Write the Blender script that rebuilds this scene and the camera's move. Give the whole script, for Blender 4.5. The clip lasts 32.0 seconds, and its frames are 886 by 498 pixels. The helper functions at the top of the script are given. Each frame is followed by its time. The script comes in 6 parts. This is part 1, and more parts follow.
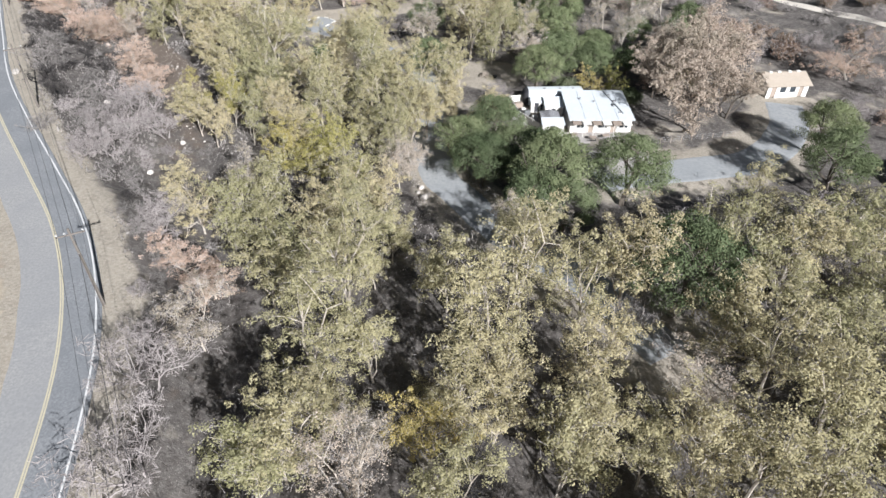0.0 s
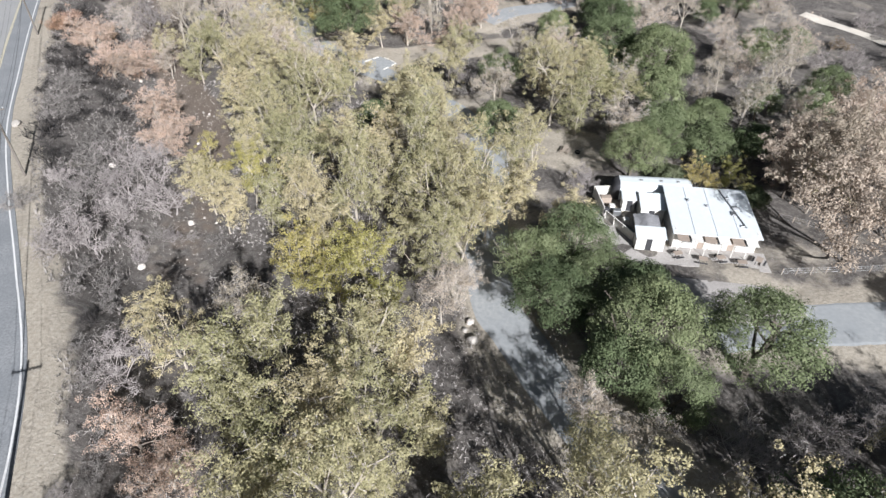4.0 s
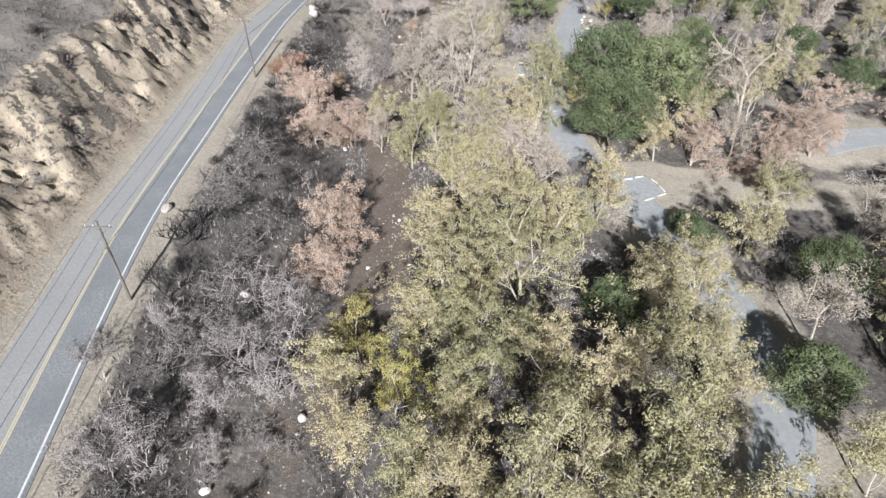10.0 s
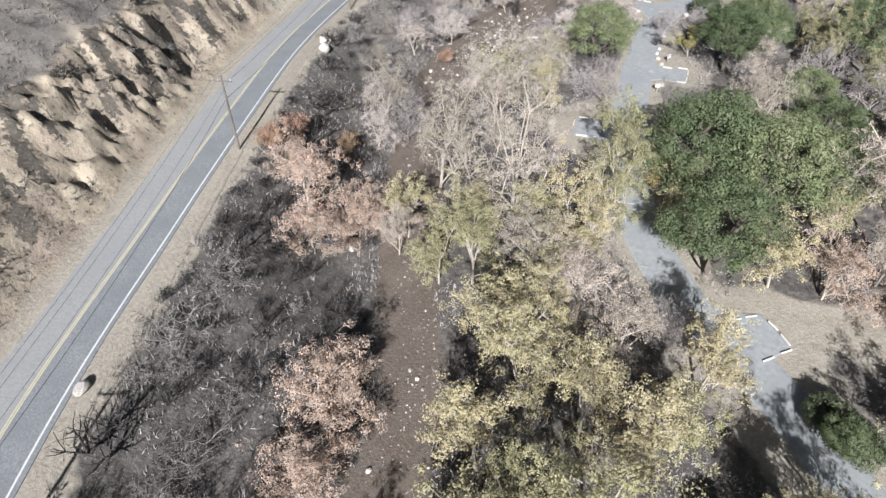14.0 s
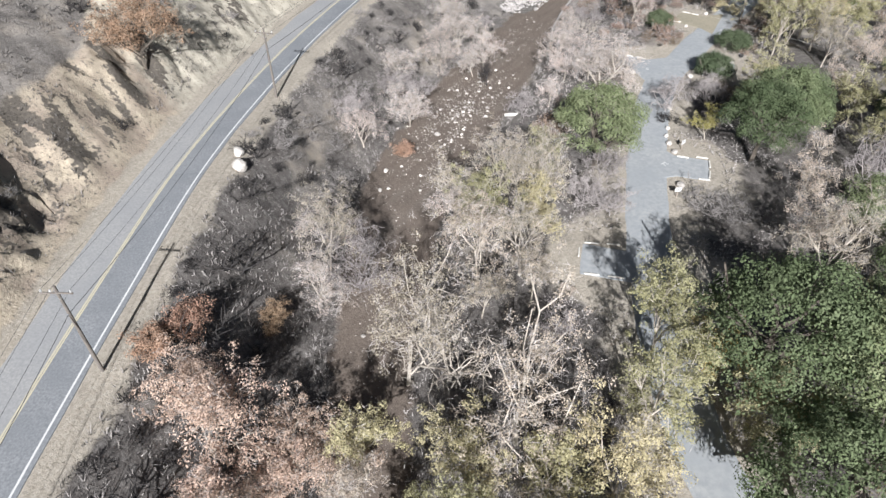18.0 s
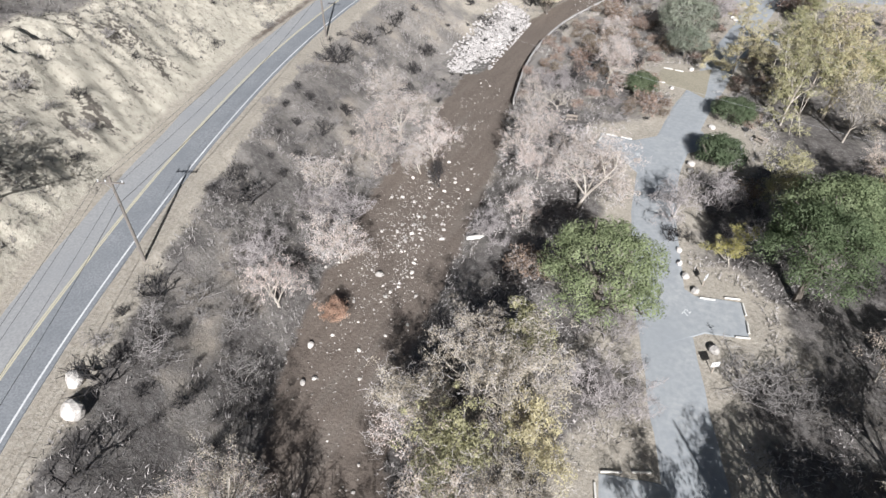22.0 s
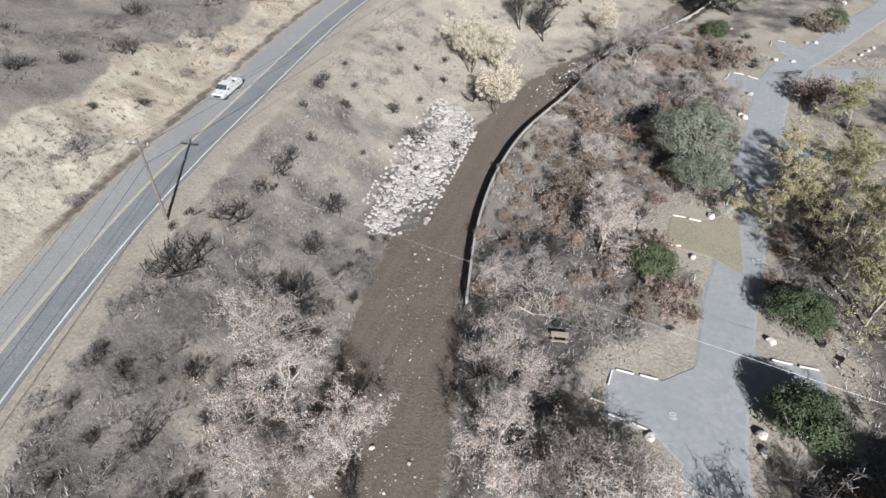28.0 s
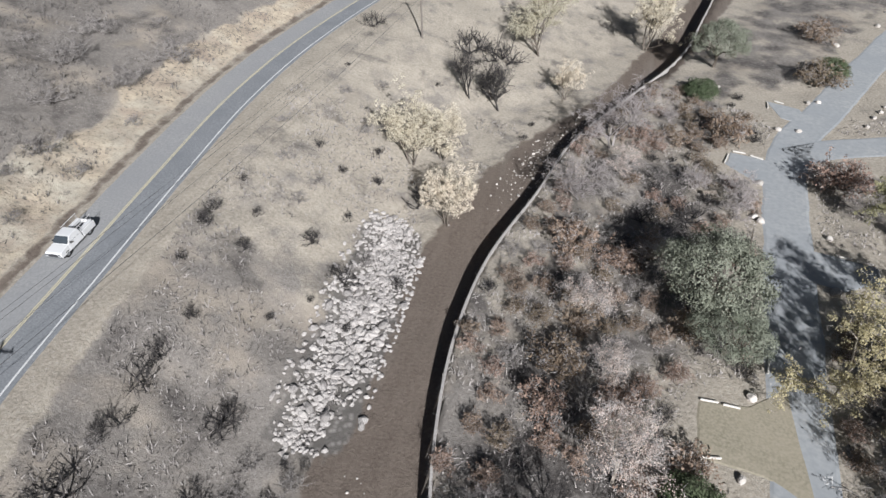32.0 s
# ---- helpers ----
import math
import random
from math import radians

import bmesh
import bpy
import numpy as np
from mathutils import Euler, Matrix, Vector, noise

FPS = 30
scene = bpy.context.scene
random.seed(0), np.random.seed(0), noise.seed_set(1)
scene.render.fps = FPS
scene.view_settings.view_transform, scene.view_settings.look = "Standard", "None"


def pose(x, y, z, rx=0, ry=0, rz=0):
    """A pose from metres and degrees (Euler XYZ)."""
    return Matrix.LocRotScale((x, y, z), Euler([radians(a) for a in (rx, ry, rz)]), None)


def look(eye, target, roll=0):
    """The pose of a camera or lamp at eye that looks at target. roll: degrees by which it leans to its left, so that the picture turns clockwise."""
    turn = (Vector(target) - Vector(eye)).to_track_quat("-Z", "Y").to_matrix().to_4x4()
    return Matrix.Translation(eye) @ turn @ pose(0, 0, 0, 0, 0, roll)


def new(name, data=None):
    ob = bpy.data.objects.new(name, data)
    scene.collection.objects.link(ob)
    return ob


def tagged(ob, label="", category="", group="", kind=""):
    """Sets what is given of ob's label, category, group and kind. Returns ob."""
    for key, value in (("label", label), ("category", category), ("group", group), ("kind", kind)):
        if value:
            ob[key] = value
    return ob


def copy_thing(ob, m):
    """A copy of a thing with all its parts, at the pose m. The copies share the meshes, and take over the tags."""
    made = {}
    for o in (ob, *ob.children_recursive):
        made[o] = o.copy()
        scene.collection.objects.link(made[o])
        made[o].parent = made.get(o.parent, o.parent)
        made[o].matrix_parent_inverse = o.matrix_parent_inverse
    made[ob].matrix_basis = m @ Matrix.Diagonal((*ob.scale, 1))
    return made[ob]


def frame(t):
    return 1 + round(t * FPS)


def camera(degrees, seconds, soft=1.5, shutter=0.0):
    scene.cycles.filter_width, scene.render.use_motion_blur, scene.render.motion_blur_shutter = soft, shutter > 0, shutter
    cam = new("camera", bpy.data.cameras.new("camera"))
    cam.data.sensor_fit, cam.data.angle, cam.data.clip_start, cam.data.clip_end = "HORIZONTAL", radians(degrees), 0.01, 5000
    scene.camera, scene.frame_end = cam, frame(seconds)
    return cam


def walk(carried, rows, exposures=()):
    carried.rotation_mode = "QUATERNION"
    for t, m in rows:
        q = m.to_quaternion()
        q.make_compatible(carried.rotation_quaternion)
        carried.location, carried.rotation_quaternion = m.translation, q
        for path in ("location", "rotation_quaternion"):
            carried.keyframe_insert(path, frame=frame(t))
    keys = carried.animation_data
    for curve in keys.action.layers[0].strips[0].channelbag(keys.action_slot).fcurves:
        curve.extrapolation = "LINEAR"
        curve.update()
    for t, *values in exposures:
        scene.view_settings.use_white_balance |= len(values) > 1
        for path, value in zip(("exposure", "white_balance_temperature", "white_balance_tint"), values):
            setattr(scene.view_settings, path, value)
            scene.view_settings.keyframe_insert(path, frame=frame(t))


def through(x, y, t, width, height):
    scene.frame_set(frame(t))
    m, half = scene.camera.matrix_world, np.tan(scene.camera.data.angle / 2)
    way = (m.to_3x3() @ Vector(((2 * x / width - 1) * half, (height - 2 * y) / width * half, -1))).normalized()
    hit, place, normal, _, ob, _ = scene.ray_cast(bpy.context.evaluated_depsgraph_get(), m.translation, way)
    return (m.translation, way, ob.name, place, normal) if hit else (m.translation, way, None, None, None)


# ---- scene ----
cam = camera(71.6, 32.0, soft=1.5)
METRES, EYE, TILT, LEAN, TURN = 260.0, 50.0, -39.0, 0.0, 0.0
ROWS = [
    (0.0, 0.0, 0.0, 0.0, -0.0, 0.0, 0.0),
    (0.5, 0.0004, 0.011, 0.0087, -0.03, 0.01, 0.03),
    (1.0, 0.0008, 0.022, 0.0174, -0.06, 0.03, 0.06),
    (1.5, 0.0011, 0.0331, 0.0261, -0.09, 0.04, 0.09),
    (2.0, 0.0015, 0.0443, 0.0349, 0.14, 0.06, -0.07),
    (2.5, 0.0017, 0.0555, 0.0437, 0.19, 0.08, -0.1),
    (3.0, 0.0017, 0.0667, 0.0526, 1.41, 0.1, -1.09),
    (3.5, 0.0017, 0.0779, 0.0617, 3.5, 0.04, -2.74),
    (4.0, 0.0013, 0.089, 0.0708, 5.97, -0.09, -4.69),
    (4.5, 0.0005, 0.1003, 0.08, 8.13, -0.3, -6.34),
    (6.5, -0.0097, 0.1443, 0.1153, 11.57, -0.68, -8.99),
    (7.0, -0.0135, 0.1554, 0.1239, 13.45, -0.96, -10.42),
    (7.5, -0.0177, 0.1664, 0.1325, 16.39, -1.49, -12.59),
    (8.0, -0.0224, 0.1772, 0.1412, 18.99, -2.07, -14.49),
    (8.5, -0.0279, 0.1879, 0.1496, 20.99, -2.56, -15.92),
    (9.0, -0.0338, 0.1985, 0.158, 23.15, -3.15, -17.34),
    (9.5, -0.0405, 0.2088, 0.1663, 25.45, -3.85, -18.83),
    (10.0, -0.0477, 0.219, 0.1742, 27.08, -4.35, -19.85),
    (10.5, -0.0557, 0.2287, 0.1823, 28.03, -4.7, -20.52),
    (11.0, -0.064, 0.2386, 0.1906, 28.7, -4.94, -20.9),
    (11.5, -0.0729, 0.2488, 0.1986, 29.2, -5.06, -21.19),
    (12.0, -0.0821, 0.2592, 0.2067, 29.57, -5.39, -21.35),
    (12.5, -0.092, 0.2694, 0.2151, 29.76, -6.57, -21.5),
    (13.0, -0.1019, 0.28, 0.2238, 29.96, -7.46, -21.56),
    (13.5, -0.112, 0.2905, 0.2324, 30.06, -7.51, -21.61),
    (14.0, -0.1223, 0.3008, 0.241, 30.15, -7.54, -21.67),
    (14.5, -0.1324, 0.3114, 0.2495, 30.25, -7.56, -21.68),
    (16.5, -0.1739, 0.3526, 0.2841, 29.57, -7.36, -21.33),
    (17.0, -0.1836, 0.3632, 0.2926, 28.6, -6.99, -20.71),
    (17.5, -0.1931, 0.3739, 0.3013, 27.45, -6.57, -19.97),
    (18.0, -0.2025, 0.3846, 0.3102, 26.12, -6.12, -19.14),
    (18.5, -0.2114, 0.3954, 0.3191, 25.2, -5.82, -18.52),
    (19.0, -0.2199, 0.4064, 0.3277, 24.7, -5.63, -18.22),
    (19.5, -0.2282, 0.4173, 0.3368, 24.38, -5.55, -17.98),
    (20.0, -0.2361, 0.4284, 0.3457, 24.16, -5.47, -17.8),
    (20.5, -0.2442, 0.4395, 0.3546, 23.93, -5.38, -17.68),
    (21.0, -0.2518, 0.4509, 0.3634, 23.43, -5.15, -17.3),
    (21.5, -0.2593, 0.462, 0.3725, 22.38, -4.82, -16.56),
    (22.0, -0.2668, 0.4733, 0.3816, 21.34, -4.5, -15.85),
    (22.5, -0.2737, 0.4847, 0.391, 20.54, -4.27, -15.26),
    (23.0, -0.2805, 0.4961, 0.4003, 19.79, -4.04, -14.73),
    (23.5, -0.2869, 0.5077, 0.4099, 19.3, -3.91, -14.37),
    (24.0, -0.2931, 0.5193, 0.4194, 18.99, -3.83, -14.1),
    (24.5, -0.2994, 0.531, 0.429, 18.71, -3.77, -13.95),
    (25.0, -0.3054, 0.5426, 0.4387, 18.51, -3.72, -13.79),
    (25.5, -0.3111, 0.5543, 0.4481, 18.32, -3.65, -13.6),
    (27.5, -0.332, 0.6001, 0.4848, 16.43, -3.05, -12.13),
    (28.0, -0.3371, 0.6117, 0.4945, 16.1, -3.0, -11.89),
    (28.5, -0.342, 0.6234, 0.5039, 15.74, -2.9, -11.63),
    (29.0, -0.3467, 0.6349, 0.5138, 15.24, -2.84, -11.25),
    (29.5, -0.3513, 0.6467, 0.5231, 14.73, -2.7, -10.84),
    (30.0, -0.3558, 0.6585, 0.5326, 14.09, -2.56, -10.37),
    (30.5, -0.3599, 0.67, 0.5422, 13.42, -2.44, -9.81),
    (31.0, -0.3639, 0.6815, 0.5516, 12.73, -2.31, -9.31),
    (31.5, -0.3674, 0.693, 0.5607, 12.28, -2.18, -8.91),
    (32.0, -0.3708, 0.704, 0.5702, 11.68, -2.12, -8.44),
]
walk(cam, [(t, pose(0, 0, EYE, TILT, LEAN, TURN) @ pose(METRES * x, METRES * y, METRES * z, 90 + pitch, roll, yaw)) for t, x, y, z, yaw, pitch, roll in ROWS],
     exposures=[(0, 0.9), (6, 0.88), (12, 0.87), (17, 0.91), (21, 0.9), (25, 0.79), (28.5, 0.66), (32, 0.56)])

# ---- world, sun ----
SUN_EL, SUN_TO = radians(30), Vector((0.483, -0.875, 0)).normalized()
world = bpy.data.worlds.new("sky")
scene.world = world
world.use_nodes = True
wn = world.node_tree.nodes
sky = wn.new("ShaderNodeTexSky")
sky.sky_type, sky.sun_disc = "NISHITA", False
sky.sun_elevation, sky.sun_rotation = SUN_EL, math.atan2(SUN_TO.x, SUN_TO.y)
sky.air_density, sky.dust_density, sky.ozone_density = 1.0, 1.5, 1.0
world.node_tree.links.new(sky.outputs["Color"], wn["Background"].inputs["Color"])
wn["Background"].inputs["Strength"].default_value = 0.022
sun = new("sun", bpy.data.lights.new("sun", "SUN"))
sun.data.energy, sun.data.angle, sun.data.color = 5.3, radians(0.6), (0.985, 0.995, 1.03)
sun.matrix_world = look((0, 0, 100), (-SUN_TO.x, -SUN_TO.y, 100 - math.tan(SUN_EL)))


# ---- materials ----
def nodes_of(name):
    m = bpy.data.materials.new(name)
    m.use_nodes = True
    return m, m.node_tree.nodes, m.node_tree.links, m.node_tree.nodes["Principled BSDF"]


def mixed(nd, ln, fac, a, b, mode="MIX"):
    n = nd.new("ShaderNodeMix")
    n.data_type, n.blend_type = "RGBA", mode
    for sock, v in ((n.inputs[0], fac), (n.inputs[6], a), (n.inputs[7], b)):
        if isinstance(v, bpy.types.NodeSocket):
            ln.new(v, sock)
        else:
            sock.default_value = v if isinstance(v, float) else (*v, 1)
    return n.outputs[2]


def noised(nd, ln, scale, detail=4.0, lo=0.35, hi=0.65, coord=None, rough=0.55, kind="noise"):
    if kind == "noise":
        n = nd.new("ShaderNodeTexNoise")
        n.inputs["Detail"].default_value, n.inputs["Roughness"].default_value = detail, rough
    else:
        n = nd.new("ShaderNodeTexVoronoi")
    n.inputs["Scale"].default_value = scale
    if coord:
        ln.new(coord, n.inputs["Vector"])
    r = nd.new("ShaderNodeMapRange")
    r.inputs["From Min"].default_value, r.inputs["From Max"].default_value = lo, hi
    ln.new(n.outputs[0], r.inputs["Value"])
    return r.outputs[0]


def world_coord(nd):
    return nd.new("ShaderNodeNewGeometry").outputs["Position"]


def bumped(nd, ln, bsdf, height, strength, dist):
    b = nd.new("ShaderNodeBump")
    b.inputs["Strength"].default_value, b.inputs["Distance"].default_value = strength, dist
    ln.new(height, b.inputs["Height"])
    ln.new(b.outputs[0], bsdf.inputs["Normal"])


def surface(name, a, b, c=None, big=0.4, fine=6.0, rough=0.9, bump=0.3, dist=0.05, metal=0.0, tint=0.0):
    """Two tones in large patches, a third in fine grain, with relief; tint varies the tone from piece to piece."""
    m, nd, ln, p = nodes_of(name)
    pos = world_coord(nd)
    n1, n2 = noised(nd, ln, big, 5, coord=pos), noised(nd, ln, fine, 6, coord=pos)
    col = mixed(nd, ln, n1, a, b)
    col = mixed(nd, ln, n2, col, c or tuple(0.7 * v for v in a))
    if tint:
        o = nd.new("ShaderNodeObjectInfo")
        h = nd.new("ShaderNodeMapRange")
        h.inputs["To Min"].default_value, h.inputs["To Max"].default_value = 1 - tint, 1 + tint
        ln.new(o.outputs["Random"], h.inputs["Value"])
        v = nd.new("ShaderNodeHueSaturation")
        ln.new(h.outputs[0], v.inputs["Value"])
        ln.new(col, v.inputs["Color"])
        col = v.outputs[0]
    ln.new(col, p.inputs["Base Color"])
    p.inputs["Roughness"].default_value, p.inputs["Metallic"].default_value = rough, metal
    bumped(nd, ln, p, n2, bump, dist)
    return m


def foliage(name, a, b, c, through=0.25, tree_tint=0.22, hue=0.018):
    """Leaves: tones from leaf to leaf and from spray to spray, a shift of tone and hue from tree to tree, some light through the blade."""
    m, nd, ln, p = nodes_of(name)
    g = nd.new("ShaderNodeNewGeometry")
    ramp = nd.new("ShaderNodeValToRGB")
    e = ramp.color_ramp.elements
    near = [tuple(0.55 * u + 0.45 * v for u, v in zip(q, c)) for q in (a, b)]
    e[0].color, e[1].color = (*near[0], 1), (*near[1], 1)
    e.new(0.55).color = (*c, 1)
    ln.new(g.outputs["Random Per Island"], ramp.inputs[0])
    col = mixed(nd, ln, noised(nd, ln, 0.9, 3, 0.42, 0.7, coord=g.outputs["Position"]), ramp.outputs[0], a)
    col = mixed(nd, ln, noised(nd, ln, 0.45, 3, 0.5, 0.72, coord=g.outputs["Position"]), col, b)
    o = nd.new("ShaderNodeObjectInfo")
    v = nd.new("ShaderNodeHueSaturation")
    for sock, lo, hi in (("Value", 1 - tree_tint, 1 + tree_tint), ("Hue", 0.5 + hue, 0.5 - hue)):
        h = nd.new("ShaderNodeMapRange")
        h.inputs["To Min"].default_value, h.inputs["To Max"].default_value = lo, hi
        ln.new(o.outputs["Random"], h.inputs["Value"])
        ln.new(h.outputs[0], v.inputs[sock])
    ln.new(col, v.inputs["Color"])
    col = v.outputs[0]
    d, t, x = nd.new("ShaderNodeBsdfDiffuse"), nd.new("ShaderNodeBsdfTranslucent"), nd.new("ShaderNodeMixShader")
    ln.new(col, d.inputs[0])
    ln.new(col, t.inputs[0])
    x.inputs[0].default_value = through
    ln.new(d.outputs[0], x.inputs[1])
    ln.new(t.outputs[0], x.inputs[2])
    ln.new(x.outputs[0], nd["Material Output"].inputs[0])
    nd.remove(p)
    return m


def plain(name, col, rough=0.7, metal=0.0, worn=0.25, big=1.2):
    return surface(name, col, tuple(v * (1 - worn) for v in col), tuple(v * (1 - worn * 0.6) for v in col), big=big, fine=14, rough=rough, bump=0.08, dist=0.01, metal=metal)


LEAF = {
    "S": foliage("olive_yellow_leaves", (0.29, 0.27, 0.15), (0.485, 0.442, 0.28), (0.405, 0.37, 0.226)),
    "Y": foliage("yellow_green_leaves", (0.25, 0.225, 0.08), (0.56, 0.49, 0.235), (0.4, 0.358, 0.14)),
    "T": foliage("pale_tan_leaves", (0.37, 0.315, 0.25), (0.57, 0.497, 0.41), (0.47, 0.405, 0.33)),
    "P": foliage("scorched_pink_brown_leaves", (0.4, 0.295, 0.232), (0.63, 0.5, 0.41), (0.52, 0.395, 0.315), hue=0.007),
    "O": foliage("oak_leaves", (0.09, 0.116, 0.06), (0.205, 0.235, 0.138), (0.148, 0.178, 0.095), 0.15, 0.3),
    "Q": foliage("dusty_oak_leaves", (0.12, 0.136, 0.1), (0.28, 0.296, 0.24), (0.2, 0.216, 0.17), 0.15, 0.15),
    "G": foliage("green_shrub_leaves", (0.085, 0.108, 0.06), (0.18, 0.2, 0.13), (0.125, 0.15, 0.088), 0.2),
    "D": foliage("dry_brown_leaves", (0.15, 0.11, 0.085), (0.4, 0.31, 0.24), (0.27, 0.2, 0.15)),
    "R": foliage("orange_brown_leaves", (0.24, 0.16, 0.11), (0.47, 0.33, 0.235), (0.36, 0.245, 0.17)),
    "V": foliage("pale_scorched_leaves", (0.42, 0.345, 0.3), (0.66, 0.575, 0.51), (0.54, 0.455, 0.4), hue=0.01),
    "A": foliage("dull_brown_leaves", (0.33, 0.275, 0.22), (0.52, 0.45, 0.37), (0.42, 0.36, 0.295)),
    "C": foliage("cream_dry_leaves", (0.52, 0.46, 0.36), (0.74, 0.68, 0.56), (0.63, 0.57, 0.455)),
}
BARK_WHITE = surface("sycamore_bark", (0.54, 0.505, 0.45), (0.38, 0.335, 0.28), (0.28, 0.24, 0.2), big=1.5, fine=8, bump=0.3)
BARK_DARK = surface("oak_bark", (0.11, 0.09, 0.07), (0.07, 0.055, 0.045), (0.14, 0.12, 0.1), big=2, fine=14, bump=0.5)
BARK_BURNT = surface("burnt_bark", (0.03, 0.027, 0.026), (0.055, 0.048, 0.045), (0.02, 0.018, 0.018), big=2, fine=14, bump=0.4)
BARK_ASH = surface("scorched_twigs", (0.19, 0.175, 0.165), (0.13, 0.12, 0.113), (0.25, 0.23, 0.217), big=0.8, fine=10, bump=0.2, tint=0.35)
BARK_PURPLE = surface("bare_purple_grey_twigs", (0.255, 0.228, 0.22), (0.185, 0.165, 0.16), (0.32, 0.29, 0.28), big=0.8, fine=10, bump=0.2, tint=0.25)
BARK_GREY = surface("bare_grey_twigs", (0.36, 0.33, 0.312), (0.26, 0.24, 0.226), (0.44, 0.408, 0.388), big=0.8, fine=10, bump=0.2, tint=0.25)
ASPHALT = surface("worn_asphalt", (0.19, 0.2, 0.212), (0.25, 0.257, 0.266), (0.15, 0.159, 0.169), big=0.25, fine=5, rough=0.85, bump=0.12, dist=0.01)
LIGHT_ASPHALT = surface("sun_bleached_asphalt", (0.265, 0.267, 0.27), (0.31, 0.307, 0.3), (0.225, 0.227, 0.23), big=0.2, fine=4, rough=0.88, bump=0.1, dist=0.01)
PALE_ASPHALT = surface("dusty_campground_asphalt", (0.27, 0.284, 0.293), (0.325, 0.332, 0.33), (0.248, 0.261, 0.27), big=0.16, fine=1.6, rough=0.9, bump=0.05, dist=0.01)
PAINT_WHITE = surface("white_road_paint", (0.62, 0.62, 0.62), (0.72, 0.72, 0.7), (0.45, 0.45, 0.45), big=0.7, fine=12, rough=0.7, bump=0.05, dist=0.01)
PAINT_YELLOW = surface("yellow_road_paint", (0.55, 0.49, 0.32), (0.48, 0.435, 0.31), (0.38, 0.35, 0.28), big=0.7, fine=12, rough=0.7, bump=0.05, dist=0.01)
PACKED_SOIL = surface("packed_tan_earth", (0.25, 0.225, 0.165), (0.19, 0.175, 0.125), (0.3, 0.265, 0.205), big=0.35, fine=4, bump=0.15, dist=0.03)
CONCRETE = surface("weathered_concrete", (0.36, 0.34, 0.32), (0.45, 0.43, 0.4), (0.27, 0.25, 0.24), big=0.8, fine=9, bump=0.2, dist=0.02)
ROCK = surface("pale_boulder", (0.42, 0.385, 0.35), (0.3, 0.275, 0.25), (0.52, 0.485, 0.445), big=1.2, fine=9, bump=0.5, dist=0.05, tint=0.3)
RIPRAP = surface("riprap_rock", (0.315, 0.292, 0.276), (0.19, 0.175, 0.164), (0.41, 0.385, 0.365), big=0.9, fine=7, bump=0.6, dist=0.06, tint=0.35)
BLACK_STICK = surface("charred_stick", (0.03, 0.027, 0.026), (0.06, 0.054, 0.05), (0.1, 0.09, 0.083), big=0.3, fine=3)
CREEK_ROCK = surface("dusty_stone", (0.42, 0.385, 0.35), (0.3, 0.272, 0.245), (0.52, 0.485, 0.445), big=1.2, fine=9, bump=0.5, dist=0.05, tint=0.45)
WOOD = surface("weathered_wood", (0.3, 0.25, 0.2), (0.22, 0.18, 0.15), (0.36, 0.31, 0.26), big=2, fine=12, bump=0.3, dist=0.01)
POLE_WOOD = surface("pole_wood", (0.135, 0.118, 0.103), (0.1, 0.088, 0.078), (0.17, 0.15, 0.133), big=1.2, fine=12, bump=0.3, dist=0.01)
LOG_WHITE = surface("white_painted_log", (0.7, 0.68, 0.64), (0.6, 0.58, 0.54), (0.5, 0.47, 0.42), big=2, fine=10, bump=0.2, dist=0.02)
ROOF_WHITE = surface("white_metal_roof", (0.62, 0.66, 0.69), (0.57, 0.61, 0.64), (0.56, 0.595, 0.62), big=0.5, fine=1.5, rough=0.5, bump=0.02, dist=0.01)
WALL_WHITE = plain("white_siding", (0.72, 0.7, 0.66))
ROOF_TAN = surface("tan_shingles", (0.45, 0.385, 0.32), (0.39, 0.335, 0.275), (0.33, 0.285, 0.235), big=0.7, fine=10, bump=0.3, dist=0.02)
DARK = plain("dark_fabric", (0.04, 0.04, 0.045), 0.8)
GLASS = plain("window_glass", (0.05, 0.06, 0.07), 0.12)
RUBBER = plain("black_rubber", (0.025, 0.025, 0.025), 0.85)
CAR_PAINT = plain("white_vehicle_paint", (0.62, 0.62, 0.62), 0.3, worn=0.08)
STEEL = plain("galvanised_steel", (0.4, 0.41, 0.42), 0.45, 0.8)
TAN_WOOD = plain("faded_brown_wood", (0.33, 0.27, 0.225), 0.85)
PALE_WIRE = plain("bright_wire", (0.35, 0.35, 0.35), 0.5, 0.3)
WIRE = plain("dull_wire", (0.1, 0.1, 0.1), 0.6, 0.5)


